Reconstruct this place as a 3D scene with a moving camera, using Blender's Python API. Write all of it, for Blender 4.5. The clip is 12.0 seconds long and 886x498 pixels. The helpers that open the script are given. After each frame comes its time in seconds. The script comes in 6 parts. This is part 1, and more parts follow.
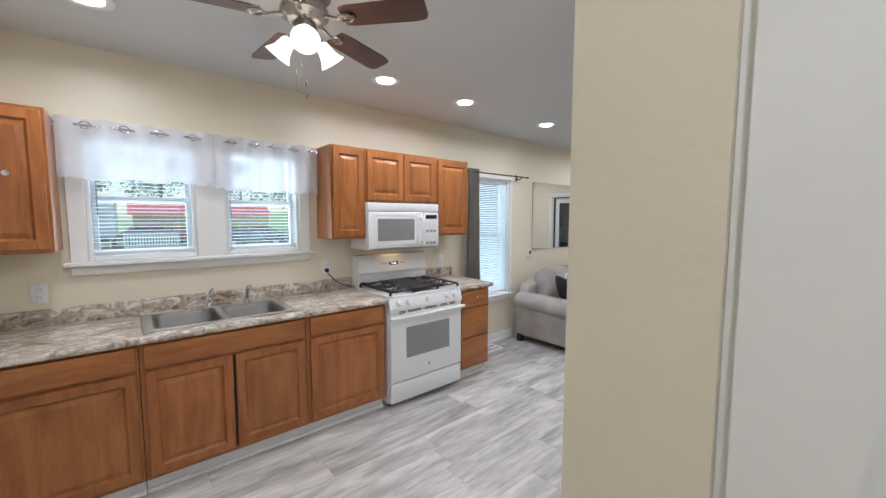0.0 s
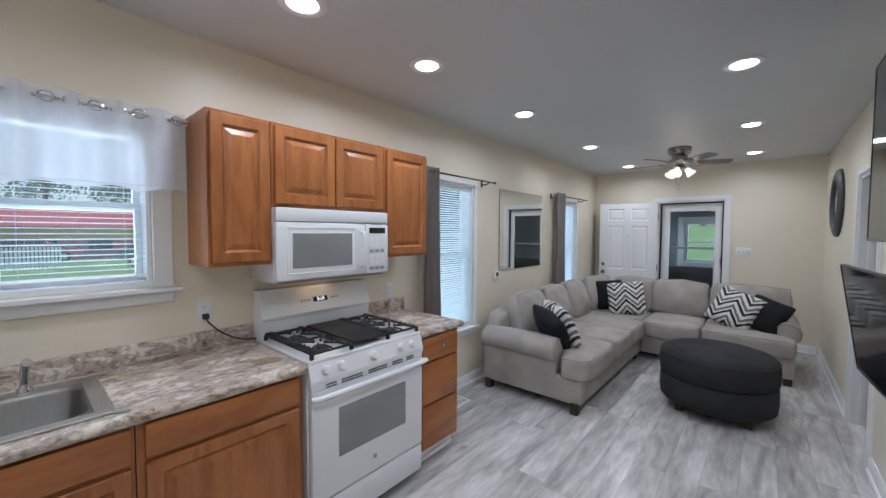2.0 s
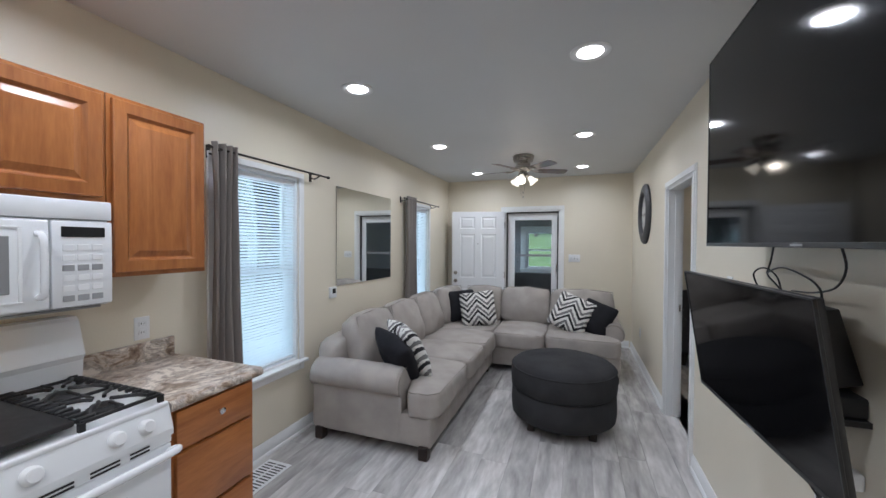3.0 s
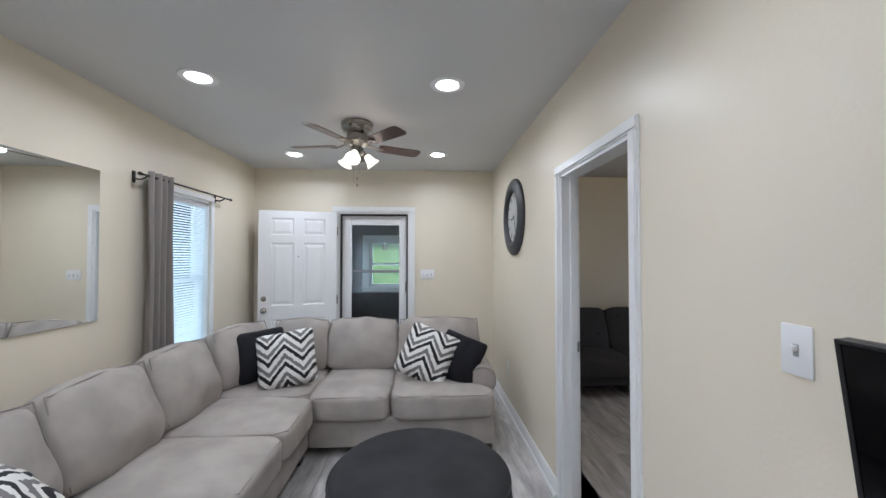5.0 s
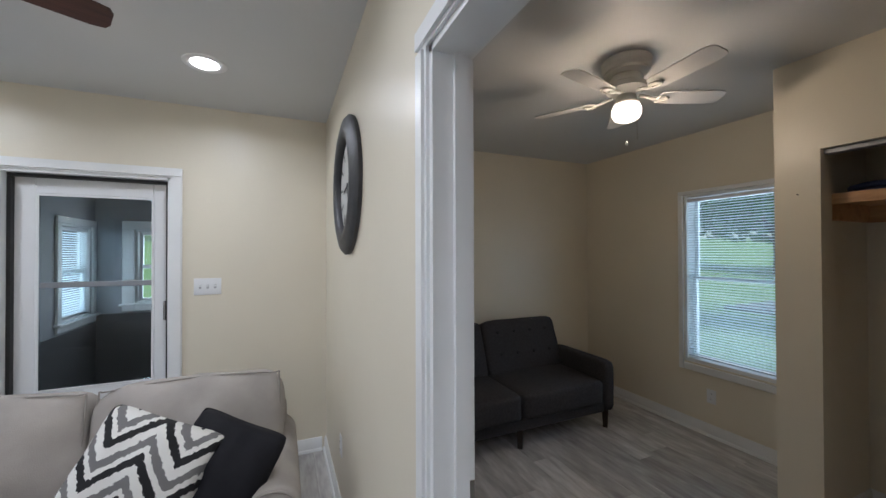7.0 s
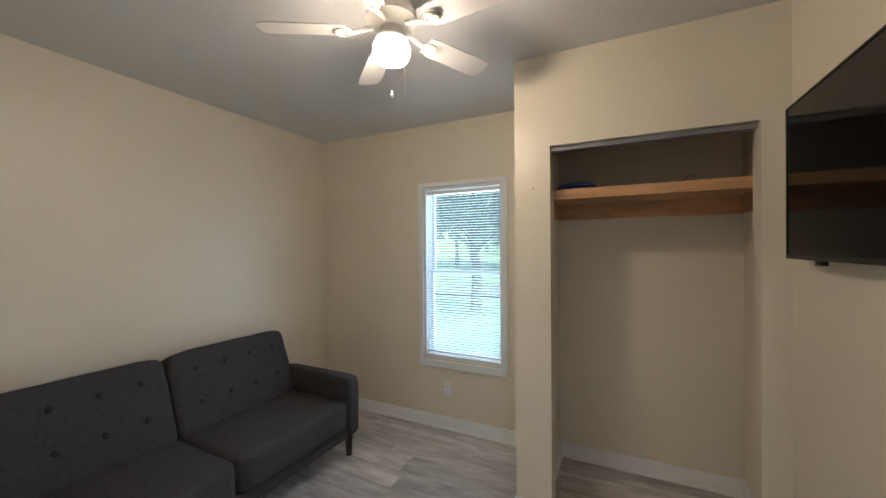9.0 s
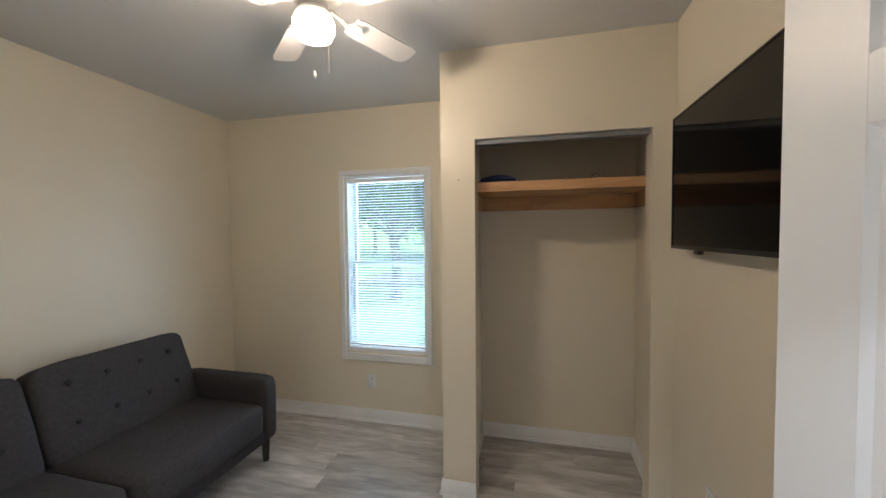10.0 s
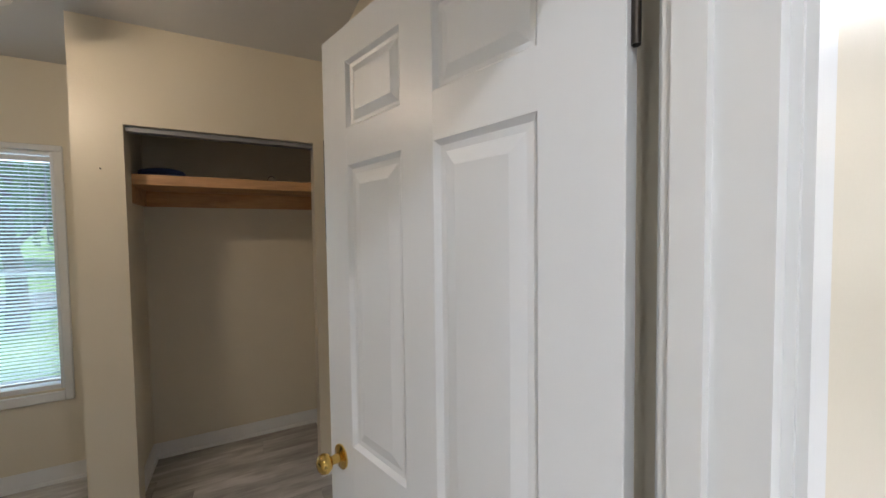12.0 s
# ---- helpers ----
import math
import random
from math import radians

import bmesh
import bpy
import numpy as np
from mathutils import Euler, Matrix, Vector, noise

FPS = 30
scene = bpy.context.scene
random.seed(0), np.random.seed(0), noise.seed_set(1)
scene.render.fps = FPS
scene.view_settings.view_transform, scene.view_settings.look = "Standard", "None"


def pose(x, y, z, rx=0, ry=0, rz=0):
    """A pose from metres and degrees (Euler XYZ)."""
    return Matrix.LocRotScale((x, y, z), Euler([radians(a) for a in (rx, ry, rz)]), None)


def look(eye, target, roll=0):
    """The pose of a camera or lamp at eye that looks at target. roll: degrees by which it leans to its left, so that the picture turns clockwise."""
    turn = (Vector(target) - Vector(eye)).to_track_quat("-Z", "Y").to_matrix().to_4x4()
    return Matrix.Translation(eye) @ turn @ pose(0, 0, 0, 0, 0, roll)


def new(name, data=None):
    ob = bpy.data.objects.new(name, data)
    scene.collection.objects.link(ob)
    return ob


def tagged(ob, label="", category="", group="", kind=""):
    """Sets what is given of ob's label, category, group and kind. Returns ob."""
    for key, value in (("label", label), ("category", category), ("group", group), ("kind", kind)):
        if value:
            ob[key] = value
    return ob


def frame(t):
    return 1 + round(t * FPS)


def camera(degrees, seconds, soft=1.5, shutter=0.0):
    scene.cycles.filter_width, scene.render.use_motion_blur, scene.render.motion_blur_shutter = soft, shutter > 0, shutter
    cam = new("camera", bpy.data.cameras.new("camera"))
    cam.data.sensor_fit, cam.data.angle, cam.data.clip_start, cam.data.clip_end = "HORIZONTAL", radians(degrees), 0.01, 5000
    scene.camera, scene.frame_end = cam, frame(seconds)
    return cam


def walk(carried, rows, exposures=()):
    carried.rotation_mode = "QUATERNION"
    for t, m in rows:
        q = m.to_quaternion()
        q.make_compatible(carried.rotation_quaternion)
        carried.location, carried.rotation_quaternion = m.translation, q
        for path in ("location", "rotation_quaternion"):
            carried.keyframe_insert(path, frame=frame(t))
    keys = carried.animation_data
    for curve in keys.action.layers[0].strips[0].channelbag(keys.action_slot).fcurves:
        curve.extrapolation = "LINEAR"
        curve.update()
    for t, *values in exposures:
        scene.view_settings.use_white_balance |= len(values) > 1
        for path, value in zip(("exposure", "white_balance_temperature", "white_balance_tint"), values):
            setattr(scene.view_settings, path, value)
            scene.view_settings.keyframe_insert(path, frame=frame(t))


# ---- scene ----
cam = camera(100.1, 12.0)
PATH = [
    (0, (0.194, 0.274, 1.535), (-1.336, 1.552, 1.373), 0.1),
    (0.5, (-0.003, 0.254, 1.537), (-1.626, 1.412, 1.383), 0.2),
    (1, (-0.27, 0.406, 1.539), (-1.895, 1.563, 1.399), 0.1),
    (1.5, (-0.477, 0.607, 1.536), (-2.014, 1.883, 1.421), 0.1),
    (2, (-0.664, 0.892, 1.542), (-1.972, 2.402, 1.454), 0.3),
    (2.5, (-0.783, 1.259, 1.533), (-1.745, 3.011, 1.471), 0.3),
    (3, (-0.845, 1.595, 1.52), (-1.525, 3.476, 1.487), 0.3),
    (3.2, (-0.847, 1.744, 1.534), (-1.448, 3.651, 1.501), 0.5),
    (5, (-0.936, 3.122, 1.506), (-0.829, 5.119, 1.548), 0.0),
    (5.5, (-0.841, 3.479, 1.52), (-0.606, 5.464, 1.565), 0.2),
    (6, (-0.767, 3.831, 1.483), (-0.384, 5.793, 1.549), 0.2),
    (6.5, (-0.604, 4.211, 1.519), (-0.047, 6.132, 1.562), -0.6),
    (6.7, (-0.527, 4.359, 1.529), (0.119, 6.251, 1.56), -0.4),
    (8.5, (0.05, 5.112, 1.517), (1.644, 6.320, 1.515), -0.6),
    (9, (0.065, 5.165, 1.508), (1.860, 6.048, 1.501), -0.4),
    (9.5, (0.068, 5.209, 1.521), (1.974, 5.813, 1.477), -0.5),
    (10, (0.064, 5.214, 1.522), (2.006, 5.686, 1.45), -0.5),
    (10.5, (0.033, 5.215, 1.523), (1.991, 5.61, 1.428), -0.4),
    (11, (-0.046, 5.18, 1.533), (1.945, 5.342, 1.427), -0.5),
    (11.5, (-0.141, 5.079, 1.513), (1.819, 4.69, 1.424), -0.3),
    (12, (-0.243, 5.01, 1.493), (1.523, 4.074, 1.415), -0.7),
]
walk(cam, [(t, look(eye, target, roll)) for t, eye, target, roll in PATH],
     exposures=[(0, 0.3, 6150, 15), (0.8, -0.1, 5800, 15), (2.2, -0.08, 5800, 15), (3.2, 0.06, 5850, 15), (5, 0.27, 5850, 15), (5.5, 0.2, 5850, 15), (6.7, 0.1, 5850, 15), (8.4, 1.08, 6030, 15), (9.5, 1.42, 6000, 15), (10.5, 1.45, 6000, 15), (11.5, 1.06, 6150, 15), (12, 0.92, 6200, 15)])

# ---- world and lamps ----
world = bpy.data.worlds.new("sky")
scene.world = world
world.use_nodes = True
wn = world.node_tree
sky = wn.nodes.new("ShaderNodeTexSky")
sky.sky_type, sky.sun_disc = "NISHITA", False
sky.sun_elevation, sky.sun_rotation = radians(50), radians(180)
wn.links.new(sky.outputs[0], wn.nodes["Background"].inputs[0])
wn.nodes["Background"].inputs[1].default_value = 0.15
sun = new("sun", bpy.data.lights.new("sun", "SUN"))
sun.data.energy, sun.data.angle, sun.data.color = 4.8, radians(3), (1.0, 0.95, 0.88)
sun.matrix_basis = look((0, 0, 30), (0.0, 1.0, 30 - 1.3))

CEIL = 2.55
# Last entry is unseen: an added hall lamp that brightens the near wall end.
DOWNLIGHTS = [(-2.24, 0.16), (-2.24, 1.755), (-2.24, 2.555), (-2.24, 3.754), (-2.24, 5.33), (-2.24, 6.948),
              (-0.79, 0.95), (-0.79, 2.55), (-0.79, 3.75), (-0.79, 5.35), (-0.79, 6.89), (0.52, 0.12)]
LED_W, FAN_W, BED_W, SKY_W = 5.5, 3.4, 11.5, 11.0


def lamp(name, kind, m, energy, color, size=0.1, size_y=0.0):
    l = new(name, bpy.data.lights.new(name, kind))
    l.data.energy, l.data.color = energy, color
    if kind == "AREA":
        l.data.size = size
        l.data.shape = "RECTANGLE" if size_y else "DISK"
        if size_y:
            l.data.size_y = size_y
    else:
        l.data.shadow_soft_size = size
    l.matrix_basis = m
    return l


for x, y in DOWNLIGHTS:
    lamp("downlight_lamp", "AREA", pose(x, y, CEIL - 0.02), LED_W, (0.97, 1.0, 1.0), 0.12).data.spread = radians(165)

# daylight standing in the window openings
DAY = (0.84, 0.94, 1.0)
for y, z, w, h, e in ((0.34, 1.65, 0.55, 0.75, 0.65), (1.06, 1.65, 0.52, 0.75, 0.65), (3.58, 1.3, 0.66, 1.36, 0.85), (6.29, 1.3, 0.66, 1.36, 0.8)):
    lamp("window_daylight", "AREA", pose(-3.08, y, z, 90, 0, -90), SKY_W * e, DAY, w, h)
lamp("window_daylight", "AREA", pose(-1.45, 9.66, 1.38, 90, 0, 180), SKY_W * 0.8, DAY, 0.78, 0.78)
lamp("window_daylight", "AREA", pose(-2.30, 9.18, 1.35, 90, 0, -90), SKY_W * 0.6, DAY, 0.5, 0.85)
lamp("window_daylight", "AREA", pose(3.01, 6.37, 1.3, 90, 0, 90), SKY_W * 0.75, (0.74, 0.90, 1.0), 0.66, 1.36)


# ---- materials ----
def material(name, color, rough=0.5, metal=0.0, vary=0.0, scale=8.0, bump=0.0, bump_scale=60.0, color2=None, stretch=(1, 1, 1), coat=0.0, spec=None, coords="Object", detail=4.0, island=0.0):
    m = bpy.data.materials.new(name)
    m.use_nodes = True
    n, ln = m.node_tree.nodes, m.node_tree.links
    b = n["Principled BSDF"]
    b.inputs["Roughness"].default_value, b.inputs["Metallic"].default_value = rough, metal
    b.inputs["Base Color"].default_value = (*color, 1)
    b.inputs["Coat Weight"].default_value = coat
    if spec is not None:
        b.inputs["Specular IOR Level"].default_value = spec
    tc = n.new("ShaderNodeTexCoord")
    mp = n.new("ShaderNodeMapping")
    mp.inputs["Scale"].default_value = stretch
    ln.new(tc.outputs[coords], mp.inputs[0])
    if vary or color2:
        nz = n.new("ShaderNodeTexNoise")
        nz.inputs["Scale"].default_value, nz.inputs["Detail"].default_value = scale, detail
        ln.new(mp.outputs[0], nz.inputs["Vector"])
        mix = n.new("ShaderNodeMix")
        mix.data_type = "RGBA"
        c2 = color2 or tuple(c * (1 - vary) for c in color)
        mix.inputs[6].default_value, mix.inputs[7].default_value = (*color, 1), (*c2, 1)
        ramp = n.new("ShaderNodeMapRange")
        ramp.inputs[1].default_value, ramp.inputs[2].default_value = 0.32, 0.68
        ln.new(nz.outputs[0], ramp.inputs[0])
        ln.new(ramp.outputs[0], mix.inputs[0])
        ln.new(mix.outputs[2], b.inputs["Base Color"])
        rr = n.new("ShaderNodeMapRange")
        rr.inputs[3].default_value, rr.inputs[4].default_value = max(0.02, rough - 0.06), min(1, rough + 0.06)
        ln.new(nz.outputs[0], rr.inputs[0])
        ln.new(rr.outputs[0], b.inputs["Roughness"])
    if bump:
        bz = n.new("ShaderNodeTexNoise")
        bz.inputs["Scale"].default_value, bz.inputs["Detail"].default_value = bump_scale, 3
        ln.new(mp.outputs[0], bz.inputs["Vector"])
        bp = n.new("ShaderNodeBump")
        bp.inputs["Strength"].default_value, bp.inputs["Distance"].default_value = bump, 0.004
        ln.new(bz.outputs[0], bp.inputs["Height"])
        ln.new(bp.outputs[0], b.inputs["Normal"])
    return m


def emitter(name, color, strength):
    m = material(name, (0.8, 0.8, 0.8), 0.3)
    b = m.node_tree.nodes["Principled BSDF"]
    b.inputs["Emission Color"].default_value, b.inputs["Emission Strength"].default_value = (*color, 1), strength
    return m


def glass(name, tint=(1, 1, 1), rough=0.0, haze=0.0):
    """Thin pane: clear, with a weak mirror and a pale veil for daylight glare."""
    m = bpy.data.materials.new(name)
    m.use_nodes = True
    n, ln = m.node_tree.nodes, m.node_tree.links
    n.remove(n["Principled BSDF"])
    tr, gl, mx, fr = n.new("ShaderNodeBsdfTransparent"), n.new("ShaderNodeBsdfGlossy"), n.new("ShaderNodeMixShader"), n.new("ShaderNodeFresnel")
    tr.inputs[0].default_value = (*tint, 1)
    gl.inputs["Roughness"].default_value = rough
    fr.inputs[0].default_value = 1.45
    ln.new(fr.outputs[0], mx.inputs[0])
    # the washed-out look of bright daylight is put into the pane as pale translucence
    veil_mix, veil = n.new("ShaderNodeMixShader"), n.new("ShaderNodeBsdfTranslucent")
    veil.inputs[0].default_value = (0.85, 0.92, 0.95, 1)
    veil_mix.inputs[0].default_value = haze
    ln.new(tr.outputs[0], veil_mix.inputs[1])
    ln.new(veil.outputs[0], veil_mix.inputs[2])
    ln.new(veil_mix.outputs[0], mx.inputs[1])
    ln.new(gl.outputs[0], mx.inputs[2])
    ln.new(mx.outputs[0], n["Material Output"].inputs[0])
    return m


def cloth(name, color, through_part):
    """Thin cloth or plastic that lets part of the light through."""
    m = material(name, color, 0.9, vary=0.05, scale=30)
    n, ln = m.node_tree.nodes, m.node_tree.links
    tl, mx, tp = n.new("ShaderNodeBsdfTranslucent"), n.new("ShaderNodeMixShader"), n.new("ShaderNodeBsdfTransparent")
    tl.inputs[0].default_value = (*color, 1)
    mx.inputs[0].default_value = through_part
    ln.new(n["Principled BSDF"].outputs[0], mx.inputs[1])
    ln.new(tl.outputs[0], mx.inputs[2])
    ln.new(mx.outputs[0], n["Material Output"].inputs[0])
    return m, mx, tp


def sheer(name, color):
    m, mx, tp = cloth(name, color, 0.45)
    n, ln = m.node_tree.nodes, m.node_tree.links
    m2 = n.new("ShaderNodeMixShader")
    m2.inputs[0].default_value = 0.34
    ln.new(mx.outputs[0], m2.inputs[1])
    ln.new(tp.outputs[0], m2.inputs[2])
    ln.new(m2.outputs[0], n["Material Output"].inputs[0])
    return m


def wood(name, dark, light, rough, grain=(6, 6, 0.8), scale=7.0, coat=0.25, knots=True):
    m = bpy.data.materials.new(name)
    m.use_nodes = True
    n, ln = m.node_tree.nodes, m.node_tree.links
    b = n["Principled BSDF"]
    b.inputs["Roughness"].default_value, b.inputs["Coat Weight"].default_value, b.inputs["Coat Roughness"].default_value = rough, coat, 0.25
    tc, mp, oi = n.new("ShaderNodeTexCoord"), n.new("ShaderNodeMapping"), n.new("ShaderNodeObjectInfo")
    sc = n.new("ShaderNodeVectorMath")
    sc.operation = "MULTIPLY_ADD"
    sc.inputs[1].default_value = (7.3, 5.1, 3.7)
    ln.new(oi.outputs["Random"], sc.inputs[0])
    ln.new(tc.outputs["Object"], sc.inputs[2])
    mp.inputs["Scale"].default_value = grain
    ln.new(sc.outputs[0], mp.inputs[0])
    wide, fine = n.new("ShaderNodeTexNoise"), n.new("ShaderNodeTexNoise")
    wide.inputs["Scale"].default_value, wide.inputs["Detail"].default_value, wide.inputs["Distortion"].default_value = scale * 0.28, 3, 1.2
    fine.inputs["Scale"].default_value, fine.inputs["Detail"].default_value = scale * 3, 6
    ln.new(mp.outputs[0], wide.inputs["Vector"])
    ln.new(mp.outputs[0], fine.inputs["Vector"])
    add = n.new("ShaderNodeMath")
    add.operation = "MULTIPLY_ADD"
    add.inputs[1].default_value = 0.3
    half = n.new("ShaderNodeMath")
    half.operation = "MULTIPLY"
    half.inputs[1].default_value = 0.7
    ln.new(wide.outputs[0], half.inputs[0])
    ln.new(fine.outputs[0], add.inputs[0])
    ln.new(half.outputs[0], add.inputs[2])
    ramp = n.new("ShaderNodeValToRGB")
    e = ramp.color_ramp.elements
    e[0].position, e[0].color, e[1].position, e[1].color = 0.34, (*dark, 1), 0.62, (*light, 1)
    ln.new(add.outputs[0], ramp.inputs[0])
    hs = n.new("ShaderNodeHueSaturation")
    rv = n.new("ShaderNodeMapRange")
    rv.inputs[3].default_value, rv.inputs[4].default_value = 0.92, 1.06
    ln.new(oi.outputs["Random"], rv.inputs[0])
    ln.new(rv.outputs[0], hs.inputs["Value"])
    ln.new(ramp.outputs[0], hs.inputs["Color"])
    ln.new(hs.outputs[0], b.inputs["Base Color"])
    bp = n.new("ShaderNodeBump")
    bp.inputs["Strength"].default_value, bp.inputs["Distance"].default_value = 0.12, 0.002
    ln.new(fine.outputs[0], bp.inputs["Height"])
    ln.new(bp.outputs[0], b.inputs["Normal"])
    return m


def laminate(name):
    """Speckled stone-look worktop laminate."""
    m = bpy.data.materials.new(name)
    m.use_nodes = True
    n, ln = m.node_tree.nodes, m.node_tree.links
    b = n["Principled BSDF"]
    b.inputs["Roughness"].default_value = 0.3
    tc = n.new("ShaderNodeTexCoord")
    a, c = n.new("ShaderNodeTexNoise"), n.new("ShaderNodeTexNoise")
    a.inputs["Scale"].default_value, a.inputs["Detail"].default_value, a.inputs["Distortion"].default_value = 8.5, 7, 1.4
    a.inputs["Roughness"].default_value = 0.66
    c.inputs["Scale"].default_value, c.inputs["Detail"].default_value = 38, 5
    streak = n.new("ShaderNodeMapping")
    streak.inputs["Scale"].default_value = (1.3, 0.62, 1.3)
    streak.inputs["Rotation"].default_value = (0, 0, 0.35)
    ln.new(tc.outputs["Object"], streak.inputs[0])
    ln.new(streak.outputs[0], a.inputs["Vector"])
    ln.new(tc.outputs["Object"], c.inputs["Vector"])
    ramp, spots = n.new("ShaderNodeValToRGB"), n.new("ShaderNodeValToRGB")
    ramp.color_ramp.elements[0].position, ramp.color_ramp.elements[0].color = 0.33, (0.16, 0.10, 0.065, 1)
    ramp.color_ramp.elements[1].position, ramp.color_ramp.elements[1].color = 0.64, (0.77, 0.69, 0.60, 1)
    for p, col in ((0.41, (0.30, 0.22, 0.16, 1)), (0.46, (0.56, 0.47, 0.39, 1)), (0.51, (0.36, 0.31, 0.27, 1)), (0.56, (0.72, 0.65, 0.57, 1))):
        ramp.color_ramp.elements.new(p).color = col
    spots.color_ramp.elements[0].position, spots.color_ramp.elements[0].color = 0.36, (0.25, 0.2, 0.17, 1)
    spots.color_ramp.elements[1].position, spots.color_ramp.elements[1].color = 0.5, (1, 1, 1, 1)
    ln.new(a.outputs[0], ramp.inputs[0])
    ln.new(c.outputs[0], spots.inputs[0])
    mix = n.new("ShaderNodeMix")
    mix.data_type, mix.blend_type = "RGBA", "MULTIPLY"
    mix.inputs[0].default_value = 0.5
    ln.new(ramp.outputs[0], mix.inputs[6])
    ln.new(spots.outputs[0], mix.inputs[7])
    ln.new(mix.outputs[2], b.inputs["Base Color"])
    return m


def plank_material(name):
    """Grey wood-look vinyl: streaks along y, each plank its own tone."""
    m = bpy.data.materials.new(name)
    m.use_nodes = True
    n, ln = m.node_tree.nodes, m.node_tree.links
    b = n["Principled BSDF"]
    tc, mp, oi, off = n.new("ShaderNodeTexCoord"), n.new("ShaderNodeMapping"), n.new("ShaderNodeObjectInfo"), n.new("ShaderNodeVectorMath")
    off.operation = "MULTIPLY_ADD"
    off.inputs[1].default_value = (31.0, 17.0, 5.0)
    ln.new(oi.outputs["Random"], off.inputs[0])
    ln.new(tc.outputs["Object"], off.inputs[2])
    mp.inputs["Scale"].default_value = (4.2, 0.8, 1.0)
    ln.new(off.outputs[0], mp.inputs[0])
    a, c = n.new("ShaderNodeTexNoise"), n.new("ShaderNodeTexNoise")
    a.inputs["Scale"].default_value, a.inputs["Detail"].default_value, a.inputs["Distortion"].default_value = 2.2, 5, 0.6
    c.inputs["Scale"].default_value, c.inputs["Detail"].default_value = 8, 4
    ln.new(mp.outputs[0], a.inputs["Vector"])
    ln.new(mp.outputs[0], c.inputs["Vector"])
    s = n.new("ShaderNodeMath")
    s.operation = "MULTIPLY_ADD"
    s.inputs[1].default_value = 0.32
    ln.new(c.outputs[0], s.inputs[0])
    h = n.new("ShaderNodeMath")
    h.operation = "MULTIPLY"
    h.inputs[1].default_value = 0.68
    ln.new(a.outputs[0], h.inputs[0])
    ln.new(h.outputs[0], s.inputs[2])
    ramp = n.new("ShaderNodeValToRGB")
    e = ramp.color_ramp.elements
    e[0].position, e[0].color, e[1].position, e[1].color = 0.30, (0.29, 0.28, 0.275, 1), 0.68, (0.71, 0.695, 0.685, 1)
    e.new(0.5).color = (0.49, 0.475, 0.465, 1)
    ln.new(s.outputs[0], ramp.inputs[0])
    hs, rv = n.new("ShaderNodeHueSaturation"), n.new("ShaderNodeMapRange")
    rv.inputs[3].default_value, rv.inputs[4].default_value = 0.86, 1.12
    ln.new(oi.outputs["Random"], rv.inputs[0])
    ln.new(rv.outputs[0], hs.inputs["Value"])
    ln.new(ramp.outputs[0], hs.inputs["Color"])
    ln.new(hs.outputs[0], b.inputs["Base Color"])
    rg = n.new("ShaderNodeMapRange")
    rg.inputs[3].default_value, rg.inputs[4].default_value = 0.18, 0.30
    ln.new(c.outputs[0], rg.inputs[0])
    ln.new(rg.outputs[0], b.inputs["Roughness"])
    bp = n.new("ShaderNodeBump")
    bp.inputs["Strength"].default_value, bp.inputs["Distance"].default_value = 0.12, 0.002
    ln.new(c.outputs[0], bp.inputs["Height"])
    ln.new(bp.outputs[0], b.inputs["Normal"])
    return m


def chevron_material(name):
    """Hand-painted zigzag stripes in black, grey and white on cloth."""
    m = material(name, (0.8, 0.8, 0.78), 0.95, bump=0.3, bump_scale=300)
    n, ln = m.node_tree.nodes, m.node_tree.links
    tc, sp = n.new("ShaderNodeTexCoord"), n.new("ShaderNodeSeparateXYZ")
    nz = n.new("ShaderNodeTexNoise")
    nz.inputs["Scale"].default_value = 60
    ln.new(tc.outputs["Object"], nz.inputs["Vector"])
    ln.new(tc.outputs["Object"], sp.inputs[0])

    def op(kind, a, b):
        q = n.new("ShaderNodeMath")
        q.operation = kind
        for i, v in enumerate((a, b)):
            if isinstance(v, (int, float)):
                q.inputs[i].default_value = v
            else:
                ln.new(v, q.inputs[i])
        return q.outputs[0]
    zig = op("PINGPONG", op("ADD", sp.outputs[0], 1.0), 0.125)
    v = op("ADD", op("ADD", sp.outputs[1], 2.0), zig)
    v = op("ADD", v, op("MULTIPLY", op("SUBTRACT", nz.outputs[0], 0.5), 0.03))
    fr = op("FRACT", op("MULTIPLY", v, 7.4), 0.0)
    ramp = n.new("ShaderNodeValToRGB")
    ramp.color_ramp.interpolation = "CONSTANT"
    e = ramp.color_ramp.elements
    e[0].position, e[0].color, e[1].position, e[1].color = 0.0, (0.72, 0.71, 0.68, 1), 0.30, (0.015, 0.015, 0.017, 1)
    e.new(0.56).color = (0.72, 0.71, 0.68, 1)
    e.new(0.74).color = (0.17, 0.165, 0.165, 1)
    ln.new(fr, ramp.inputs[0])
    ln.new(ramp.outputs[0], n["Principled BSDF"].inputs["Base Color"])
    return m


M_WALL = material("cream_wall_paint", (0.75, 0.69, 0.565), 0.38, vary=0.05, scale=1.3, bump=0.12, bump_scale=90)
M_CEIL = material("ceiling_paint", (0.64, 0.645, 0.65), 0.6, vary=0.04, scale=1.0, bump=0.15, bump_scale=120)
M_TRIM = material("white_trim_paint", (0.80, 0.81, 0.81), 0.32, vary=0.04, scale=5)
M_DOOR = material("white_door_paint", (0.78, 0.79, 0.80), 0.35, vary=0.03, scale=6, bump=0.08, bump_scale=150, stretch=(1, 1, 0.1))
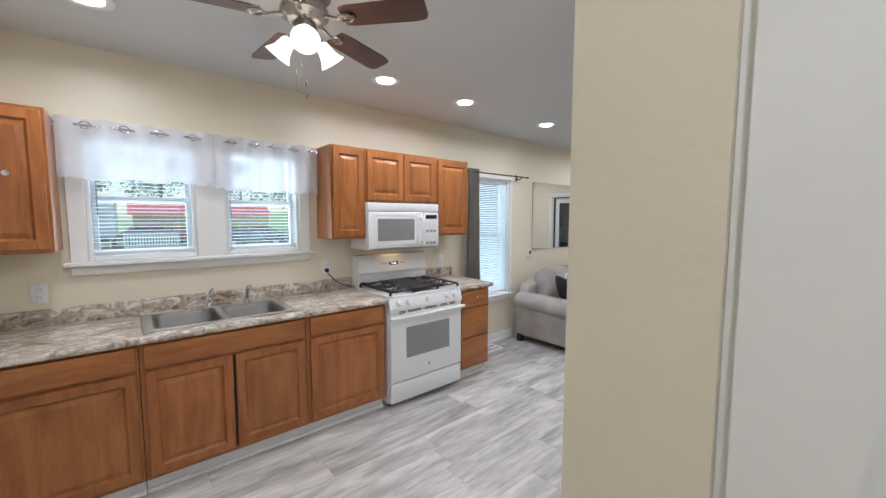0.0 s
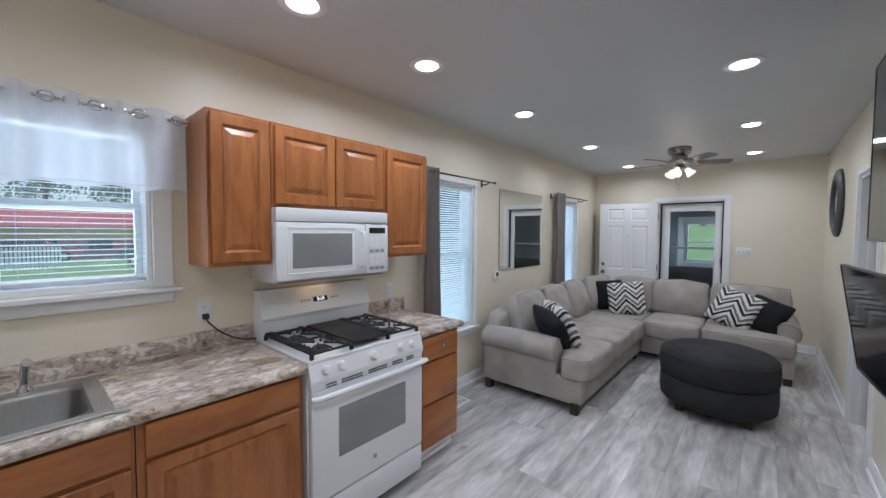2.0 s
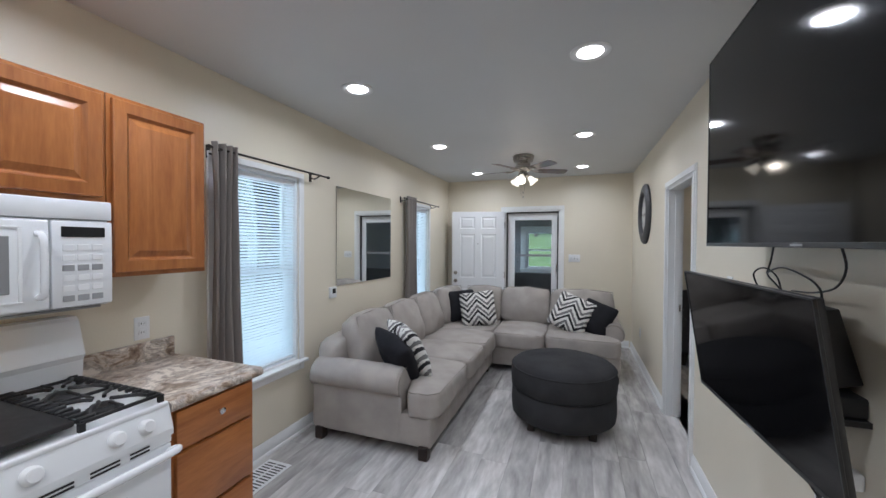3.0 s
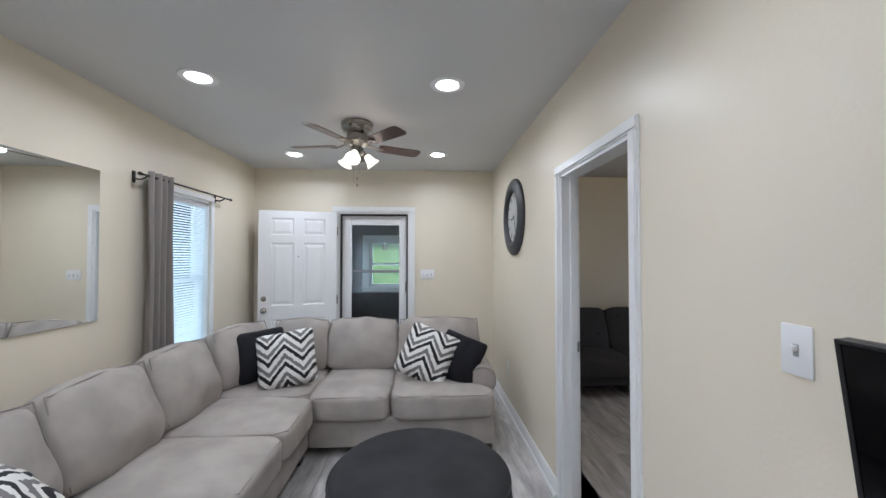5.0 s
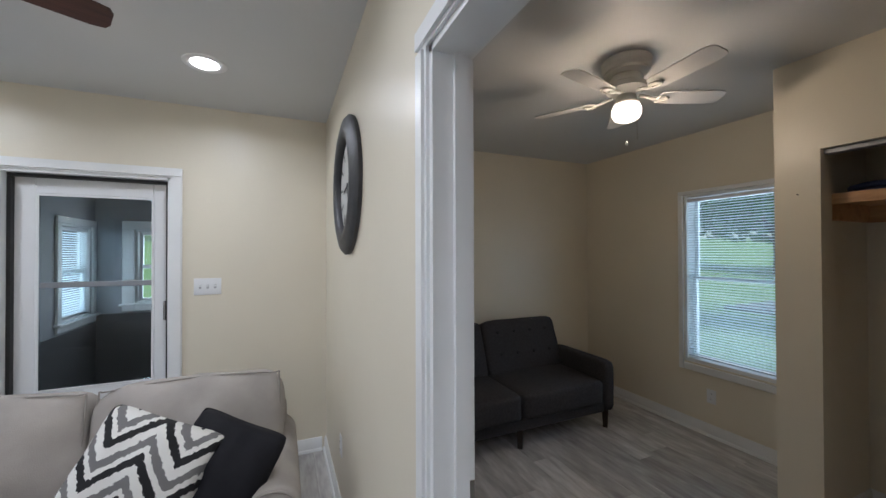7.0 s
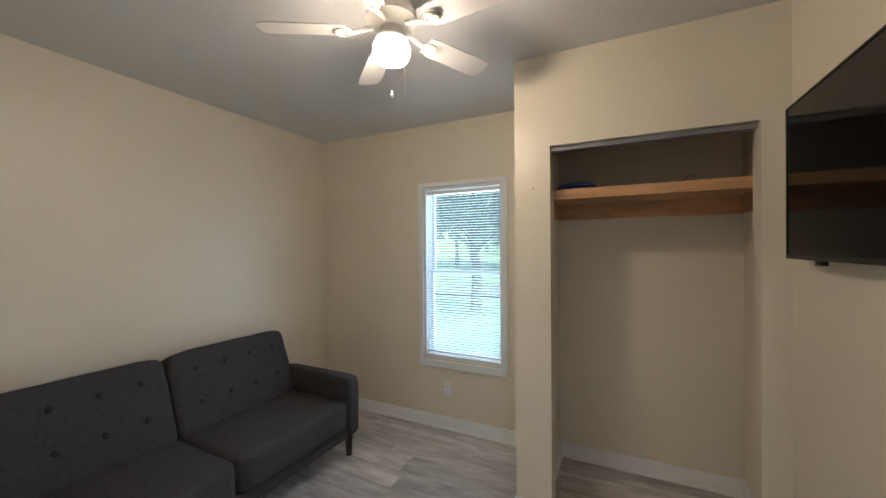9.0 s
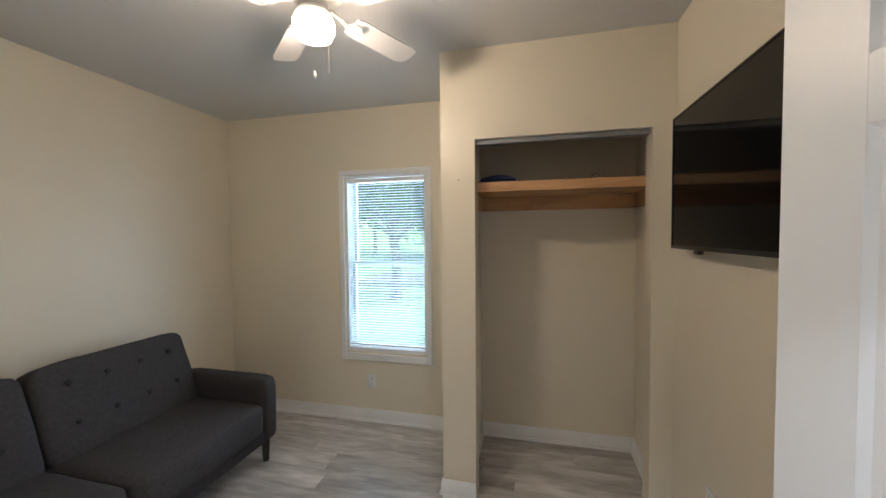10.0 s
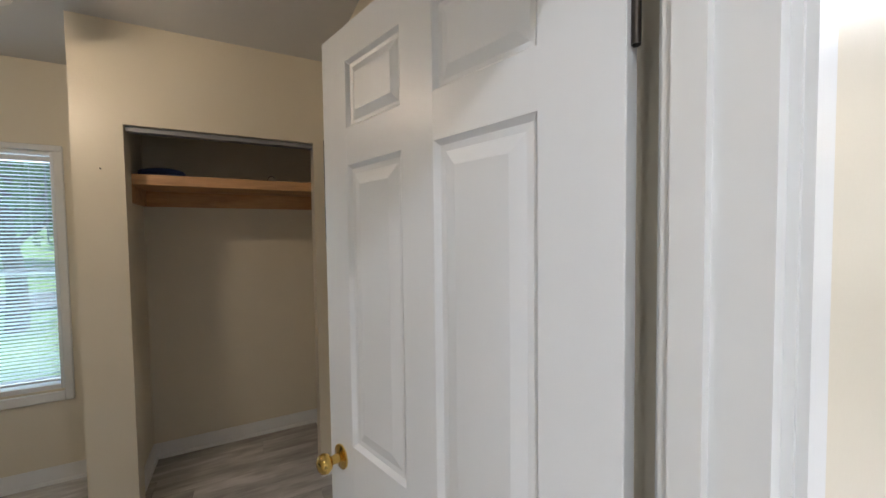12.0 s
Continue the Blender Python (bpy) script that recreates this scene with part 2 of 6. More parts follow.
M_OAK = wood("oak_cabinet", (0.27, 0.085, 0.018), (0.42, 0.155, 0.04), 0.36)
M_OAKH = wood("oak_drawer_front", (0.27, 0.085, 0.018), (0.42, 0.155, 0.04), 0.36, grain=(6, 0.8, 6))
M_PINE = wood("pine_shelf", (0.42, 0.22, 0.09), (0.62, 0.36, 0.17), 0.5, grain=(6, 0.8, 6))
M_LAM = laminate("speckled_laminate")
M_PLANK = plank_material("grey_vinyl_plank")
M_SUB = material("floor_joint", (0.30, 0.29, 0.285), 0.8, vary=0.2)
M_ENAMEL = material("white_enamel", (0.80, 0.82, 0.84), 0.16, vary=0.02, scale=3, coat=0.4)
M_PLASTIC = material("white_plastic", (0.78, 0.79, 0.80), 0.35, vary=0.02)
M_GREYGLASS = material("grey_oven_window", (0.26, 0.265, 0.27), 0.12, vary=0.06, scale=5, coat=0.5)
M_IRON = material("cast_iron", (0.012, 0.012, 0.013), 0.5, vary=0.3, scale=40, bump=0.3, bump_scale=200)
# sink steel in two tones: bowls darker than the rim
M_STEEL = material("dark_stainless_bowl", (0.27, 0.27, 0.27), 0.33, 1.0, vary=0.12, scale=20, stretch=(1, 12, 1))
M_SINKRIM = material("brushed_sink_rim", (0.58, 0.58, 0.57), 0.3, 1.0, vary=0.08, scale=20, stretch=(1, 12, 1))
M_CHROME = material("chrome", (0.7, 0.7, 0.72), 0.12, 1.0, vary=0.05)
M_NICKEL = material("brushed_nickel", (0.36, 0.34, 0.31), 0.28, 1.0, vary=0.15, scale=12)
M_BRASS = material("polished_brass", (0.75, 0.50, 0.14), 0.18, 1.0, vary=0.1)
M_BLADE = wood("dark_walnut_blade", (0.030, 0.012, 0.009), (0.085, 0.034, 0.022), 0.3, grain=(1.2, 8, 8))
M_WBLADE = material("white_fan_blade", (0.72, 0.70, 0.68), 0.4, vary=0.05, scale=4)
M_SHADE = emitter("frosted_lit_shade", (1.0, 0.88, 0.66), 1.3)
M_GLOBE = emitter("lit_globe", (1.0, 0.84, 0.62), 2.6)
M_LED = emitter("led_lens", (1.0, 0.95, 0.88), 9.0)
M_SOFA = material("grey_microfibre", (0.42, 0.385, 0.355), 0.95, vary=0.22, scale=5, bump=0.35, bump_scale=260, spec=0.2)
M_PIPING = material("grey_piping", (0.31, 0.285, 0.262), 0.95, vary=0.15, spec=0.2)
M_OTTO = material("charcoal_microfibre", (0.040, 0.040, 0.043), 0.95, vary=0.3, scale=5, bump=0.35, bump_scale=260, spec=0.25)
M_BLACKCLOTH = material("black_satin_cloth", (0.016, 0.016, 0.020), 0.7, spec=0.15, vary=0.3, scale=8, bump=0.3, bump_scale=25)
M_CHEV = chevron_material("chevron_cloth")
M_FUTON = material("charcoal_linen", (0.058, 0.056, 0.060), 0.95, vary=0.25, scale=60, bump=0.4, bump_scale=350, spec=0.2)
M_BUTTON = material("button_cloth", (0.02, 0.02, 0.022), 0.9, vary=0.2)
M_DARKWOOD = material("dark_leg_wood", (0.025, 0.014, 0.010), 0.4, vary=0.3, scale=20)
M_BLACK = material("black_plastic", (0.012, 0.012, 0.013), 0.35, vary=0.2, scale=20)
M_SCREEN = material("black_tv_screen", (0.003, 0.003, 0.0035), 0.06, vary=0.1, scale=2, spec=0.2)
M_MIRROR = material("silvered_mirror", (0.86, 0.88, 0.87), 0.01, 1.0)
M_GLASS = glass("window_glass", (0.96, 0.99, 0.99), haze=0.012)
M_CLEAR = glass("storm_door_glass", (0.94, 0.98, 0.98))
M_VINYL = material("white_vinyl_sash", (0.80, 0.82, 0.83), 0.35, vary=0.03)
M_SLAT, _a, _b = cloth("white_blind_slat", (0.84, 0.89, 0.92), 0.75)
M_SHEER = sheer("white_sheer_cloth", (0.86, 0.87, 0.92))
M_CURTAIN = material("taupe_curtain", (0.25, 0.225, 0.21), 0.85, vary=0.15, scale=6, bump=0.3, bump_scale=300, stretch=(1, 1, 0.2))
M_ROD = material("dark_bronze_rod", (0.05, 0.042, 0.035), 0.35, 0.8, vary=0.2)
M_CLOCKRIM = material("charcoal_clock_rim", (0.045, 0.045, 0.05), 0.5, vary=0.3, scale=15, bump=0.2, bump_scale=60)
M_CLOCKFACE = material("parchment_clock_face", (0.52, 0.52, 0.50), 0.6, vary=0.15, scale=10)
M_PORCH = material("dark_porch_wall", (0.06, 0.06, 0.065), 0.7, vary=0.2, scale=4)
M_PORCHTOP = material("grey_porch_paint", (0.30, 0.31, 0.33), 0.7, vary=0.15, scale=3)
M_BLUECLOTH = material("blue_folded_cloth", (0.05, 0.08, 0.20), 0.9, vary=0.3, bump=0.4, bump_scale=80)
M_GREYTRIM = material("grey_metal_track", (0.30, 0.31, 0.33), 0.45, 0.4, vary=0.1)
M_SLOT = material("dark_slot", (0.02, 0.02, 0.02), 0.6, vary=0.2)
M_DISPLAY = emitter("display_digits", (0.75, 0.9, 1.0), 3.0)
M_GRASS = material("lawn", (0.075, 0.16, 0.03), 0.95, color2=(0.14, 0.24, 0.06), scale=0.6, bump=0.6, bump_scale=30)
M_ROAD = material("asphalt", (0.10, 0.10, 0.105), 0.9, vary=0.25, scale=3, bump=0.3, bump_scale=80)
M_LEAF, _c, _d = cloth("leaf", (0.09, 0.17, 0.05), 0.45)
M_BARK = material("bark", (0.11, 0.085, 0.065), 0.95, vary=0.4, scale=12, bump=0.8, bump_scale=30)
M_SIDING = material("white_siding", (0.72, 0.74, 0.76), 0.6, vary=0.08, scale=2)
M_REDROOF = material("red_metal", (0.36, 0.06, 0.055), 0.5, vary=0.2, scale=2)
M_YELLOW = material("yellow_paint", (0.70, 0.42, 0.05), 0.5, vary=0.15, scale=2)
M_ROOF = material("grey_shingle", (0.12, 0.12, 0.125), 0.9, vary=0.3, scale=6)
M_CAR = material("dark_car_paint", (0.02, 0.045, 0.05), 0.2, 0.3, vary=0.1, coat=0.8)
M_TYRE = material("tyre", (0.015, 0.015, 0.015), 0.85, vary=0.2)
M_CARGLASS = material("dark_car_glass", (0.02, 0.025, 0.03), 0.08, vary=0.1)
M_ACGREY = material("grey_metal_case", (0.36, 0.37, 0.38), 0.5, 0.2, vary=0.15)


# ---- building helpers ----
def world_of(o):
    m = o.matrix_parent_inverse @ o.matrix_basis
    return world_of(o.parent) @ m if o.parent else o.matrix_basis.copy()


def thing(name, x, y, z, label, category, group="", rz=0.0, kind=""):
    """An Empty at a thing's base."""
    ob = new(name)
    ob.empty_display_size = 0.1
    ob.matrix_basis = pose(x, y, z, 0, 0, rz)
    return tagged(ob, label, category, group, kind)


def solid(name, bm, mat, smooth=None):
    me = bpy.data.meshes.new(name)
    bmesh.ops.recalc_face_normals(bm, faces=bm.faces)
    bm.to_mesh(me)
    bm.free()
    me.materials.append(mat)
    if smooth:
        for p in me.polygons:
            p.use_smooth = True
        me.set_sharp_from_angle(angle=radians(smooth))
    return me


def part(name, bm, mat, parent=None, label="", local=False, smooth=40, m=None):
    """One mesh object; its geometry is in world places, or in the parent's own axes (local)."""
    me = bm if isinstance(bm, bpy.types.Mesh) else solid(name, bm, mat, smooth)
    ob = new(name, me)
    if parent:
        ob.parent = parent
        if not local:
            ob.matrix_parent_inverse = world_of(parent).inverted()
    if m is not None:
        ob.matrix_basis = m
    if label:
        ob["label"] = label
    return ob


def bx(x0, x1, y0, y1, z0, z1, bevel=0.0, seg=1, bm=None):
    bm = bm or bmesh.new()
    r = bmesh.ops.create_cube(bm, size=1, matrix=Matrix.Translation(((x0 + x1) / 2, (y0 + y1) / 2, (z0 + z1) / 2)) @ Matrix.Diagonal((abs(x1 - x0), abs(y1 - y0), abs(z1 - z0), 1)))
    if bevel:
        edges = {e for v in r["verts"] for e in v.link_edges}
        bmesh.ops.bevel(bm, geom=list(edges), offset=bevel, segments=seg, affect="EDGES", profile=0.5)
    return bm


def rod(p0, p1, r0, r1=None, seg=16, bm=None):
    bm = bm or bmesh.new()
    p0, p1 = Vector(p0), Vector(p1)
    q = (p1 - p0).to_track_quat("Z", "Y").to_matrix().to_4x4()
    bmesh.ops.create_cone(bm, cap_ends=True, segments=seg, radius1=r0, radius2=r0 if r1 is None else r1, depth=(p1 - p0).length,
                          matrix=Matrix.Translation((p0 + p1) / 2) @ q)
    return bm


def lathe(profile, seg=28, m=None, bm=None):
    """Turns (radius, height) pairs round the z axis."""
    bm = bm or bmesh.new()
    m = m or Matrix.Identity(4)
    rings = []
    for r, z in profile:
        rings.append([bm.verts.new(m @ Vector((r * math.cos(2 * math.pi * i / seg), r * math.sin(2 * math.pi * i / seg), z))) for i in range(seg)])
    for a, b in zip(rings, rings[1:]):
        for i in range(seg):
            bm.faces.new((a[i], a[(i + 1) % seg], b[(i + 1) % seg], b[i]))
    for ring in (rings[0], rings[-1]):
        if (ring[0].co - ring[seg // 2].co).length > 1e-4:
            bm.faces.new(ring)
    bmesh.ops.remove_doubles(bm, verts=bm.verts, dist=1e-5)
    return bm


def tube(points, r, seg=8, bm=None, smooth_steps=6):
    """A round cable or bent bar through the points."""
    bm = bm or bmesh.new()
    p = [Vector(q) for q in points]
    line = []
    for i in range(len(p) - 1):
        a, b, c, d = p[max(i - 1, 0)], p[i], p[i + 1], p[min(i + 2, len(p) - 1)]
        for k in range(smooth_steps):
            t = k / smooth_steps
            line.append(0.5 * (2 * b + (c - a) * t + (2 * a - 5 * b + 4 * c - d) * t * t + (3 * b - a - 3 * c + d) * t ** 3))
    line.append(p[-1])
    rings = []
    for i, q in enumerate(line):
        d = (line[min(i + 1, len(line) - 1)] - line[max(i - 1, 0)]).normalized()
        side = d.cross(Vector((0.13, 0.21, 0.97))).normalized()
        up = d.cross(side)
        rings.append([bm.verts.new(q + r * (math.cos(2 * math.pi * k / seg) * side + math.sin(2 * math.pi * k / seg) * up)) for k in range(seg)])
    for a, b in zip(rings, rings[1:]):
        for k in range(seg):
            bm.faces.new((a[k], a[(k + 1) % seg], b[(k + 1) % seg], b[k]))
    bm.faces.new(rings[0])
    bm.faces.new(rings[-1])
    return bm


def cushion(x0, x1, y0, y1, z0, z1, puff=(0.0, 0.0, 0.02), p=7.0, cuts=9, m=None, wob=0.006):
    """A stuffed block: rounded edges, faces bulging, slightly uneven."""
    bm = bmesh.new()
    bmesh.ops.create_cube(bm, size=2)
    bmesh.ops.subdivide_edges(bm, edges=bm.edges, cuts=cuts, use_grid_fill=True)
    c, h = Vector(((x0 + x1) / 2, (y0 + y1) / 2, (z0 + z1) / 2)), Vector((abs(x1 - x0) / 2, abs(y1 - y0) / 2, abs(z1 - z0) / 2))
    for v in bm.verts:
        u = v.co.copy()
        big, pn = max(abs(a) for a in u), sum(abs(a) ** p for a in u) ** (1 / p)
        s = u * (big / pn)
        q = Vector([s[i] * h[i] for i in range(3)])
        for i in range(3):
            j, k = (i + 1) % 3, (i + 2) % 3
            q[i] += puff[i] * s[i] * (1 - s[j] ** 2) * (1 - s[k] ** 2)
        q += wob * noise.noise_vector((q + c) * 6)
        v.co = c + q
    if m:
        bm.transform(m)
    return bm


def pillow_mesh(size, thick, mat, name):
    """A square throw pillow with pulled-out corners and creases, flat in its own x and y."""
    bm = bmesh.new()
    n = 18
    grid = {}
    for s in (1, -1):
        for i in range(n + 1):
            for j in range(n + 1):
                u, v = 2 * i / n - 1, 2 * j / n - 1
                edge = i in (0, n) or j in (0, n)
                if edge and s == -1:
                    grid[s, i, j] = grid[1, i, j]
                    continue
                pull = 1 - 0.055 * ((1 - u * u) * v * v + (1 - v * v) * u * u) - 0.075 * (u * v) ** 6
                h = ((1 - u ** 2) * (1 - v ** 2)) ** 0.42
                crease = 0.020 * noise.noise(Vector((u * 2.2, v * 2.2, s * 3.0))) + 0.010 * noise.noise(Vector((u * 6.0 + v * 2.0, v * 3.0, s * 5.0)))
                grid[s, i, j] = bm.verts.new((u * pull * size / 2, v * pull * size / 2, s * (h * thick / 2 + (0 if edge else crease * h))))
        for i in range(n):
            for j in range(n):
                bm.faces.new((grid[s, i, j], grid[s, i + 1, j], grid[s, i + 1, j + 1], grid[s, i, j + 1]))
    return solid(name, bm, mat, 80)


def wall(name, axis, a0, a1, s0, s1, z0, z1, holes=(), mat=None, label="cream painted drywall wall"):
    """A wall across axis from a0 to a1, along the other axis s0 to s1, with holes (s0, s1, z0, z1) cut through."""
    ss = sorted({s0, s1, *[h[0] for h in holes], *[h[1] for h in holes]})
    zs = sorted({z0, z1, *[h[2] for h in holes], *[h[3] for h in holes]})
    ss, zs = [s for s in ss if s0 <= s <= s1], [z for z in zs if z0 <= z <= z1]

    def full(i, j):
        if not (0 <= i < len(ss) - 1 and 0 <= j < len(zs) - 1):
            return False
        s, z = (ss[i] + ss[i + 1]) / 2, (zs[j] + zs[j + 1]) / 2
        return not any(h[0] < s < h[1] and h[2] < z < h[3] for h in holes)
    bm = bmesh.new()

    def quad(pts):
        bm.faces.new([bm.verts.new((a, s, z) if axis == "x" else (s, a, z)) for a, s, z in pts])
    for i in range(len(ss) - 1):
        for j in range(len(zs) - 1):
            if not full(i, j):
                continue
            p, q, lo, hi = ss[i], ss[i + 1], zs[j], zs[j + 1]
            quad([(a0, p, lo), (a0, q, lo), (a0, q, hi), (a0, p, hi)])
            quad([(a1, p, lo), (a1, q, lo), (a1, q, hi), (a1, p, hi)])
            if not full(i - 1, j):
                quad([(a0, p, lo), (a1, p, lo), (a1, p, hi), (a0, p, hi)])
            if not full(i + 1, j):
                quad([(a0, q, lo), (a1, q, lo), (a1, q, hi), (a0, q, hi)])
            if not full(i, j - 1):
                quad([(a0, p, lo), (a0, q, lo), (a1, q, lo), (a1, p, lo)])
            if not full(i, j + 1):
                quad([(a0, p, hi), (a0, q, hi), (a1, q, hi), (a1, p, hi)])
    bmesh.ops.remove_doubles(bm, verts=bm.verts, dist=1e-5)
    ob = part(name, bm, mat or M_WALL, smooth=None)
    return tagged(ob, label, "wall", kind="structure")


def ring(d0, d1, o, i, place, ease=0.004):
    """A flat frame with a rectangular hole, as one mesh: o and i are outer and inner (a0, a1, b0, b1), d the depth range."""
    bm = bmesh.new()

    def loop(q, d, ins):
        a0, a1, b0, b1 = q
        return [bm.verts.new(place(d, a, b)) for a, b in ((a0 + ins, b0 + ins), (a1 - ins, b0 + ins), (a1 - ins, b1 - ins), (a0 + ins, b1 - ins))]
    loops = [loop(o, d0, 0), loop(o, d1 - ease, 0), loop(o, d1, ease), loop(i, d1, -ease), loop(i, d1 - ease, 0), loop(i, d0, 0)]
    for p, q in zip(loops, loops[1:] + loops[:1]):
        for k in range(4):
            bm.faces.new((p[k], p[(k + 1) % 4], q[(k + 1) % 4], q[k]))
    return bm


# ---- the large structure ----
WX, NY, MX0, MX1 = -2.92, 7.60, -0.09, 0.01      # west wall, north wall, middle wall's two faces
EX, BNY, BSY = 2.85, 7.85, 4.53                     # bedroom: east wall, north wall, south wall
SY = -0.36                                          # kitchen's south wall
KW = [(0.06, 0.62, 1.27, 2.04), (0.80, 1.33, 1.27, 2.04)]
W1, W2, BW = (3.24, 3.965, 0.58, 2.02), (5.96, 6.68, 0.58, 2.02), (6.02, 6.72, 0.575, 2.02)

wall("wall_west", "x", -3.10, WX, SY - 0.15, NY + 0.15, 0, CEIL, [*KW, W1, W2])
wall("wall_north", "y", NY, NY + 0.15, WX, MX0, 0, CEIL, [(-1.95, -1.10, -1, 2.04)])
wall("wall_middle_south", "x", -0.045, 0.105, 0.665, 2.0, 0, CEIL)
wall("wall_middle", "x", MX0, MX1, 2.0, BNY + 0.15, 0, CEIL, [(4.58, 5.36, -1, 2.01)])
wall("wall_south", "y", SY - 0.15, SY, WX, 1.5, 0, CEIL, [(-2.08, -1.30, -1, 2.03)])
wall("wall_hall_north", "y", 0.685, 0.85, 0.105, 1.5, 0, CEIL, [(0.20, 0.96, -1, 2.03)])
wall("wall_hall_east", "x", 1.5, 1.62, SY - 0.15, 0.85, 0, CEIL)
wall("wall_east", "x", EX, EX + 0.18, BSY - 0.12, BNY + 0.15, 0, CEIL, [BW])
wall("wall_bedroom_north", "y", BNY, BNY + 0.15, MX1, EX, 0, CEIL)
wall("wall_bedroom_south", "y", BSY - 0.12, BSY, MX1, EX, 0, CEIL)
wall("wall_closet_front", "x", 2.125, 2.24, BSY, 5.725, 0, CEIL, [(4.635, 5.53, -1, 2.055)])
wall("wall_closet_side", "y", 5.60, 5.725, 2.24, EX, 0, CEIL)

part_c = part("ceiling", bx(-3.3, 3.3, SY - 0.3, 8.2, CEIL, CEIL + 0.2), M_CEIL, smooth=None)
tagged(part_c, "flat grey-white painted drywall ceiling", "ceiling", kind="structure")
floor = part("floor", bx(-3.10, 3.09, SY - 0.15, 8.0, -0.25, -0.006), M_SUB, smooth=None)
tagged(floor, "grey wood-look vinyl plank floor", "floor", kind="structure")


def board(name, axis, face, s0, s1, out, z0=0.0, h=0.10, t=0.014, label="white painted baseboard"):
    """Baseboard on a wall face, with its eased top and shoe moulding."""
    bm = bmesh.new()
    prof = [(0, z0), (t + 0.012, z0), (t + 0.012, z0 + 0.008), (t + 0.006, z0 + 0.018), (t, z0 + 0.02), (t, z0 + h - 0.02), (t * 0.55, z0 + h - 0.008), (t * 0.4, z0 + h), (0, z0 + h)]
    ends = []
    for s in (s0, s1):
        ends.append([bm.verts.new((face + out * d, s, z) if axis == "x" else (s, face + out * d, z)) for d, z in prof])
    for i in range(len(prof)):
        k = (i + 1) % len(prof)
        bm.faces.new((ends[0][i], ends[0][k], ends[1][k], ends[1][i]))
    bm.faces.new(ends[0])
    bm.faces.new(ends[1])
    return tagged(part(name, bm, M_TRIM), label, "baseboard", kind="structure")


for axis, face, s0, s1, out in (("x", WX, 3.0, NY, 1), ("y", NY, WX + 0.03, -2.02, -1), ("y", NY, -1.03, MX0 - 0.03, -1), ("x", MX0, 5.43, NY, -1),
                                ("x", MX0, 2.0, 4.51, -1), ("x", -0.045, 0.665, 2.0, -1), ("y", 0.665, -0.06, 0.105, -1), ("x", EX, 5.725, BNY, -1), ("y", BNY, MX1, EX, -1),
                                ("y", BSY, MX1 + 0.1, 2.125, 1), ("x", 2.125, BSY, 4.635, -1), ("x", 2.125, 5.53, 5.725, -1), ("y", 5.725, 2.125, EX, 1),
                                ("x", EX, BSY, 5.60, -1), ("y", 5.60, 2.24, EX, -1), ("y", BSY, 2.24, EX, 1), ("x", MX1, 5.43, BNY, 1), ("y", SY, -1.2, 1.5, 1)):
    board("baseboard", axis, face, s0, s1, out)


def casing(name, axis, face, out, s0, s1, z1, w=0.065, t=0.018, jamb=None, label="white painted door casing"):
    """Moulded casing round a door opening: three stepped boards, and the jamb lining."""
    bm = bmesh.new()

    def bar(a, b, lo, hi):
        for k, (d, q) in enumerate(((t * 0.6, 0.0), (t, 0.012), (t * 0.8, 0.030))):
            a2, b2, hi2 = a, b, hi
            if b - a < 0.2:
                a2, b2 = a + q * (0 if k == 0 else 1) * 0.8, b - q * 0.3
            else:
                lo2 = lo + q * 0.8
            l2 = lo if b - a < 0.2 else lo2
            h2 = hi if k == 0 else hi - q * 0.3
            a2, b2, h2 = a2 + 0.0015 * k, b2 - 0.0015 * k, h2 - 0.0015 * k
            f0, f1 = sorted((face, face + out * (d + k * 0.0015)))
            if axis == "x":
                bx(f0, f1, a2, b2, l2, h2, bm=bm)
            else:
                bx(a2, b2, f0, f1, l2, h2, bm=bm)
    bar(s0 - w, s0, 0, z1)
    bar(s1, s1 + w, 0, z1)
    bar(s0 - w, s1 + w, z1, z1 + w)
    if jamb:
        j0, j1 = jamb
        for a, b, lo, hi in ((s0 - 0.001, s0 + 0.018, 0, z1), (s1 - 0.018, s1 + 0.001, 0, z1), (s0, s1, z1 - 0.018, z1 + 0.001)):
            if axis == "x":
                bx(j0, j1, a, b, lo, hi, bm=bm)
            else:
                bx(a, b, j0, j1, lo, hi, bm=bm)
        mid = (j0 + j1) / 2
        for a, b in ((s0 + 0.018, s0 + 0.030), (s1 - 0.030, s1 - 0.018)):
            if axis == "x":
                bx(mid - 0.0, mid + 0.035, a, b, 0, z1 - 0.018, bm=bm)
            else:
                bx(a, b, mid, mid + 0.035, 0, z1 - 0.018, bm=bm)
    return tagged(part(name, bm, M_TRIM, smooth=None), label, "door casing", kind="structure")


casing("trim_1", "x", MX0, -1, 4.58, 5.36, 2.01, w=0.057, jamb=(MX0 - 0.002, MX1 + 0.002))
casing("trim_2", "x", MX1, 1, 4.58, 5.36, 2.01)
casing("trim_3", "y", NY, -1, -1.95, -1.10, 2.04, jamb=(NY - 0.002, NY + 0.152))
casing("trim_4", "y", 0.685, -1, 0.20, 0.96, 2.03, w=0.0945, jamb=(0.683, 0.852))
casing("trim_5", "y", SY, 1, -2.08, -1.30, 2.03, w=0.085, jamb=(SY - 0.15, SY + 0.002))


